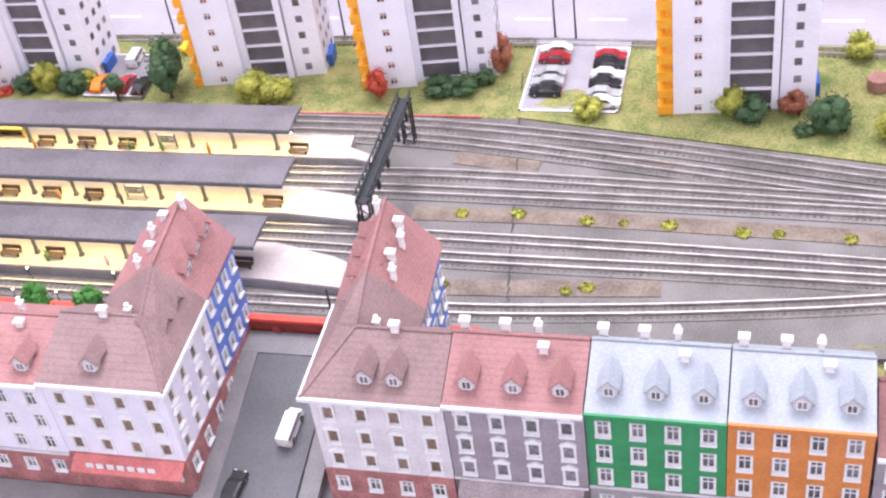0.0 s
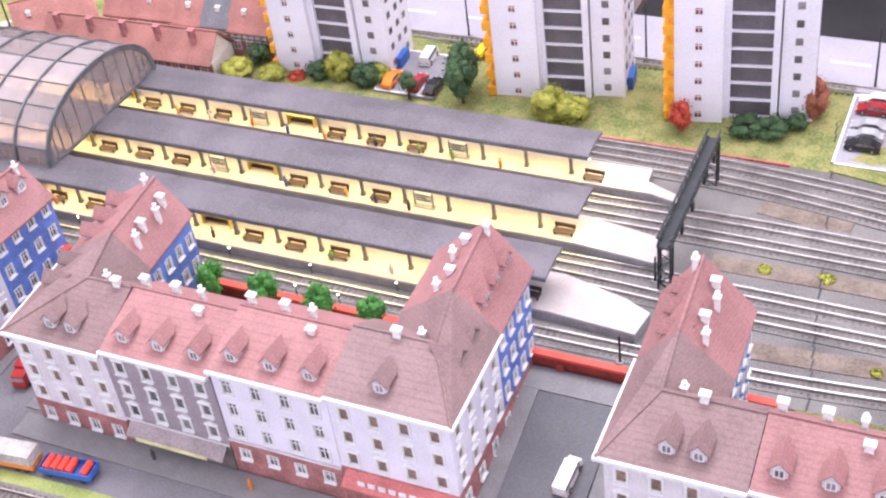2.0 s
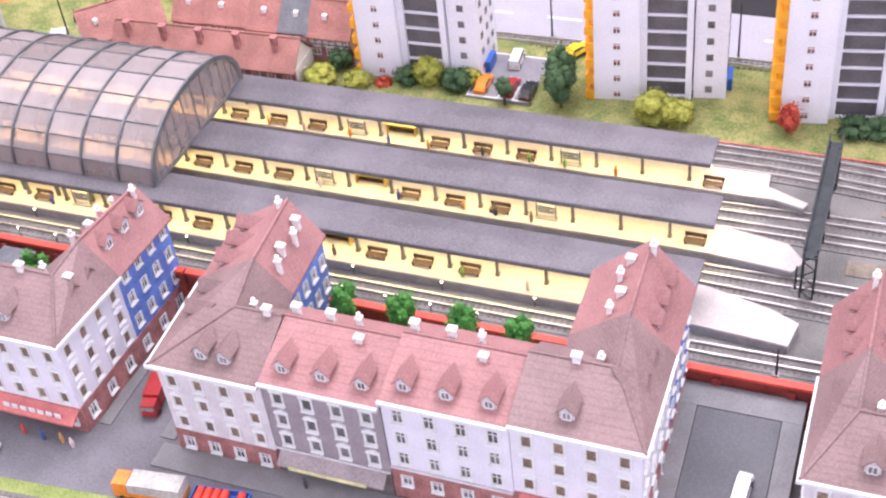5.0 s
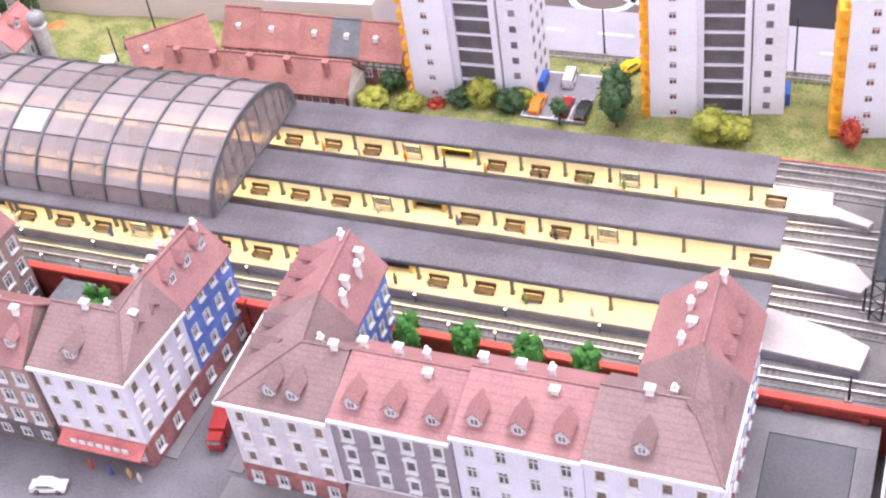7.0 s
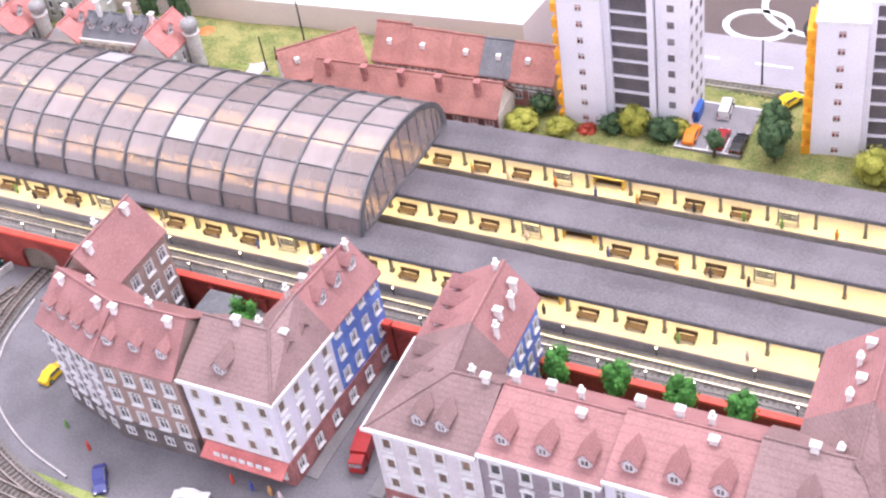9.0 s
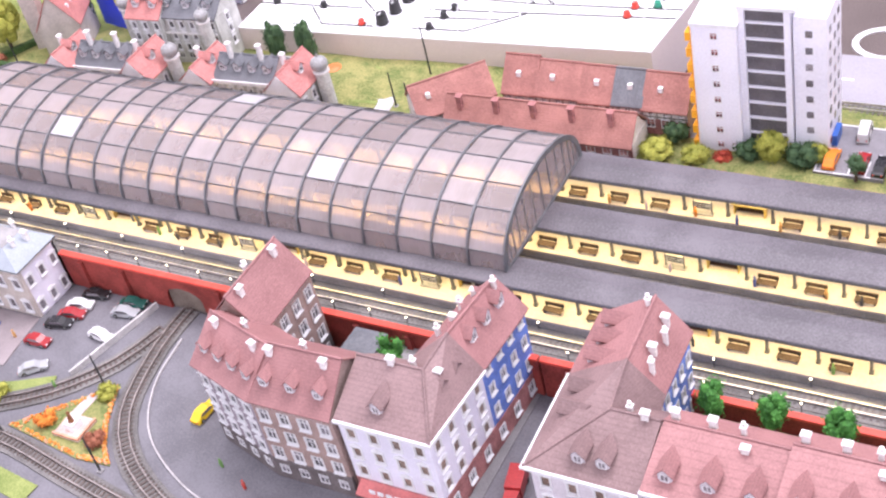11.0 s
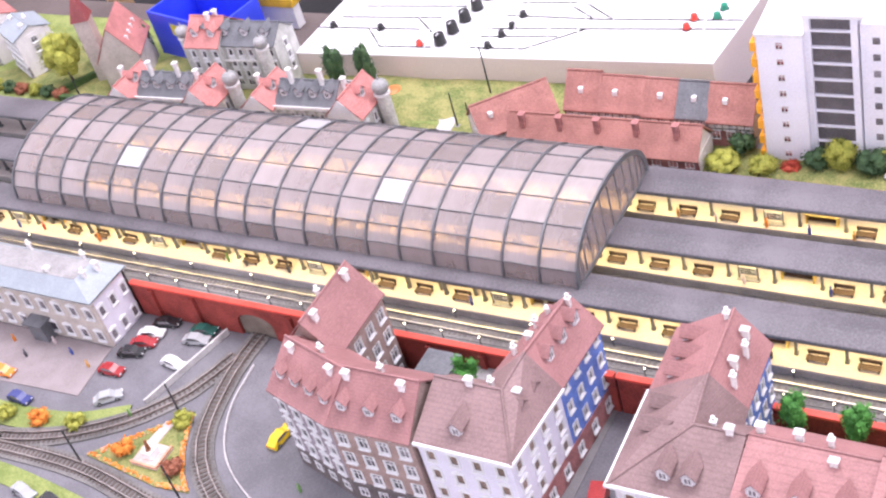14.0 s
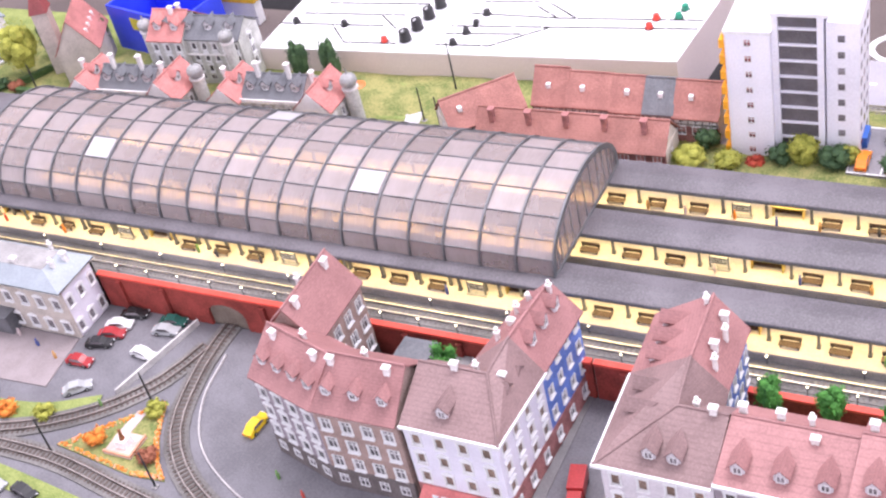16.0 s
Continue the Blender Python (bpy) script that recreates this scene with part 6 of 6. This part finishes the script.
for m in (Mesh().box(-6.5, -3.6, 0, 6.5, 3.6, 0.3), Mesh().box(-6.5, -3.6, 0.3, 6.5, -3.3, 6), Mesh().box(-6.5, 3.3, 0.3, 6.5, 3.6, 6), Mesh().box(-6.5, -3.3, 0.3, -6.2, 3.3, 6), Mesh().box(6.2, -3.3, 0.3, 6.5, 3.3, 6)):
    part("crate_wall", m, BLUEBOX, bx)
part("label_plate", Mesh().box(-2.5, -3.66, 3.4, 2.5, -3.6, 5), mat("crate_label", (0.5, 0.45, 0.05), 0.6), bx)
toy = thing("toy_boat", -85.5, 41, 3.2, "yellow plastic toy hull with red ball", "toy")
part("hull", Mesh().box(-3.5, -1, 0, 3.5, 1, 1.2, 1.1), mat("toy_yellow", (0.8, 0.5, 0.03), 0.4), toy)
part("ball", Mesh().ball((0, 0, 1.8), 0.7, 0.7, 0.7), MATS["barrel_red"], toy)
part("keel", Mesh().box(-3.2, -0.7, -3.2, 3.2, 0.7, 0), WHITEPAINT, toy)
solo("display_base", Mesh().box(-160, 31.0, LOW - 1, -76.2, 44, -0.04), BROWNBOARD, "dark brown layout edge board behind the old town", "table", kind=S)
bb = thing("race_track_board", 5, 64, -4, "dark brown board with white slot track loops", "board")
part("board", Mesh().box(-22, -20.5, -1, 3.5, 40, 0), BROWNBOARD, bb)
for c, m, dx, dy in ((7.5, WHITEPAINT, -6, -9), (5.2, BLACKLINE, -3, -13), (3.4, WHITEPAINT, -13, -14)):
    ring = [(dx + c * math.cos(a / 10 * 6.2832), dy + 0.8 * c * math.sin(a / 10 * 6.2832)) for a in range(11)]
    part("slot_track", ribbon(Mesh(), along(ring, 0.6), -0.35, 0.35, 0.0, 0.15), m, bb)
solo("rear_wall", Mesh().box(56, 43, LOW, 95, 43.6, 4), BASEBRICK, "low red brick wall behind the road", "wall", kind=S)
nav = mat("navy_curtain", (0.015, 0.02, 0.06), 0.9)
solo("backdrop", Mesh().box(-400, 260, -78, 400, 262, 200), nav, "dark navy curtain at the back of the hall", "curtain", kind=S)
for k in range(4):
    solo("wooden_post", Mesh().box(-176 + 14 * k, 70, -78, -173 + 14 * k, 73, 60), mat("post_wood", (0.5, 0.33, 0.2), 0.6), "plain light wooden post in the hall", "post", "wooden posts")
solo("layout_edge", Mesh().box(-160, -121, -78, 140, -120, LOW - 1), PINKSIDE, "pale side board of the layout table", "table side", kind=S)
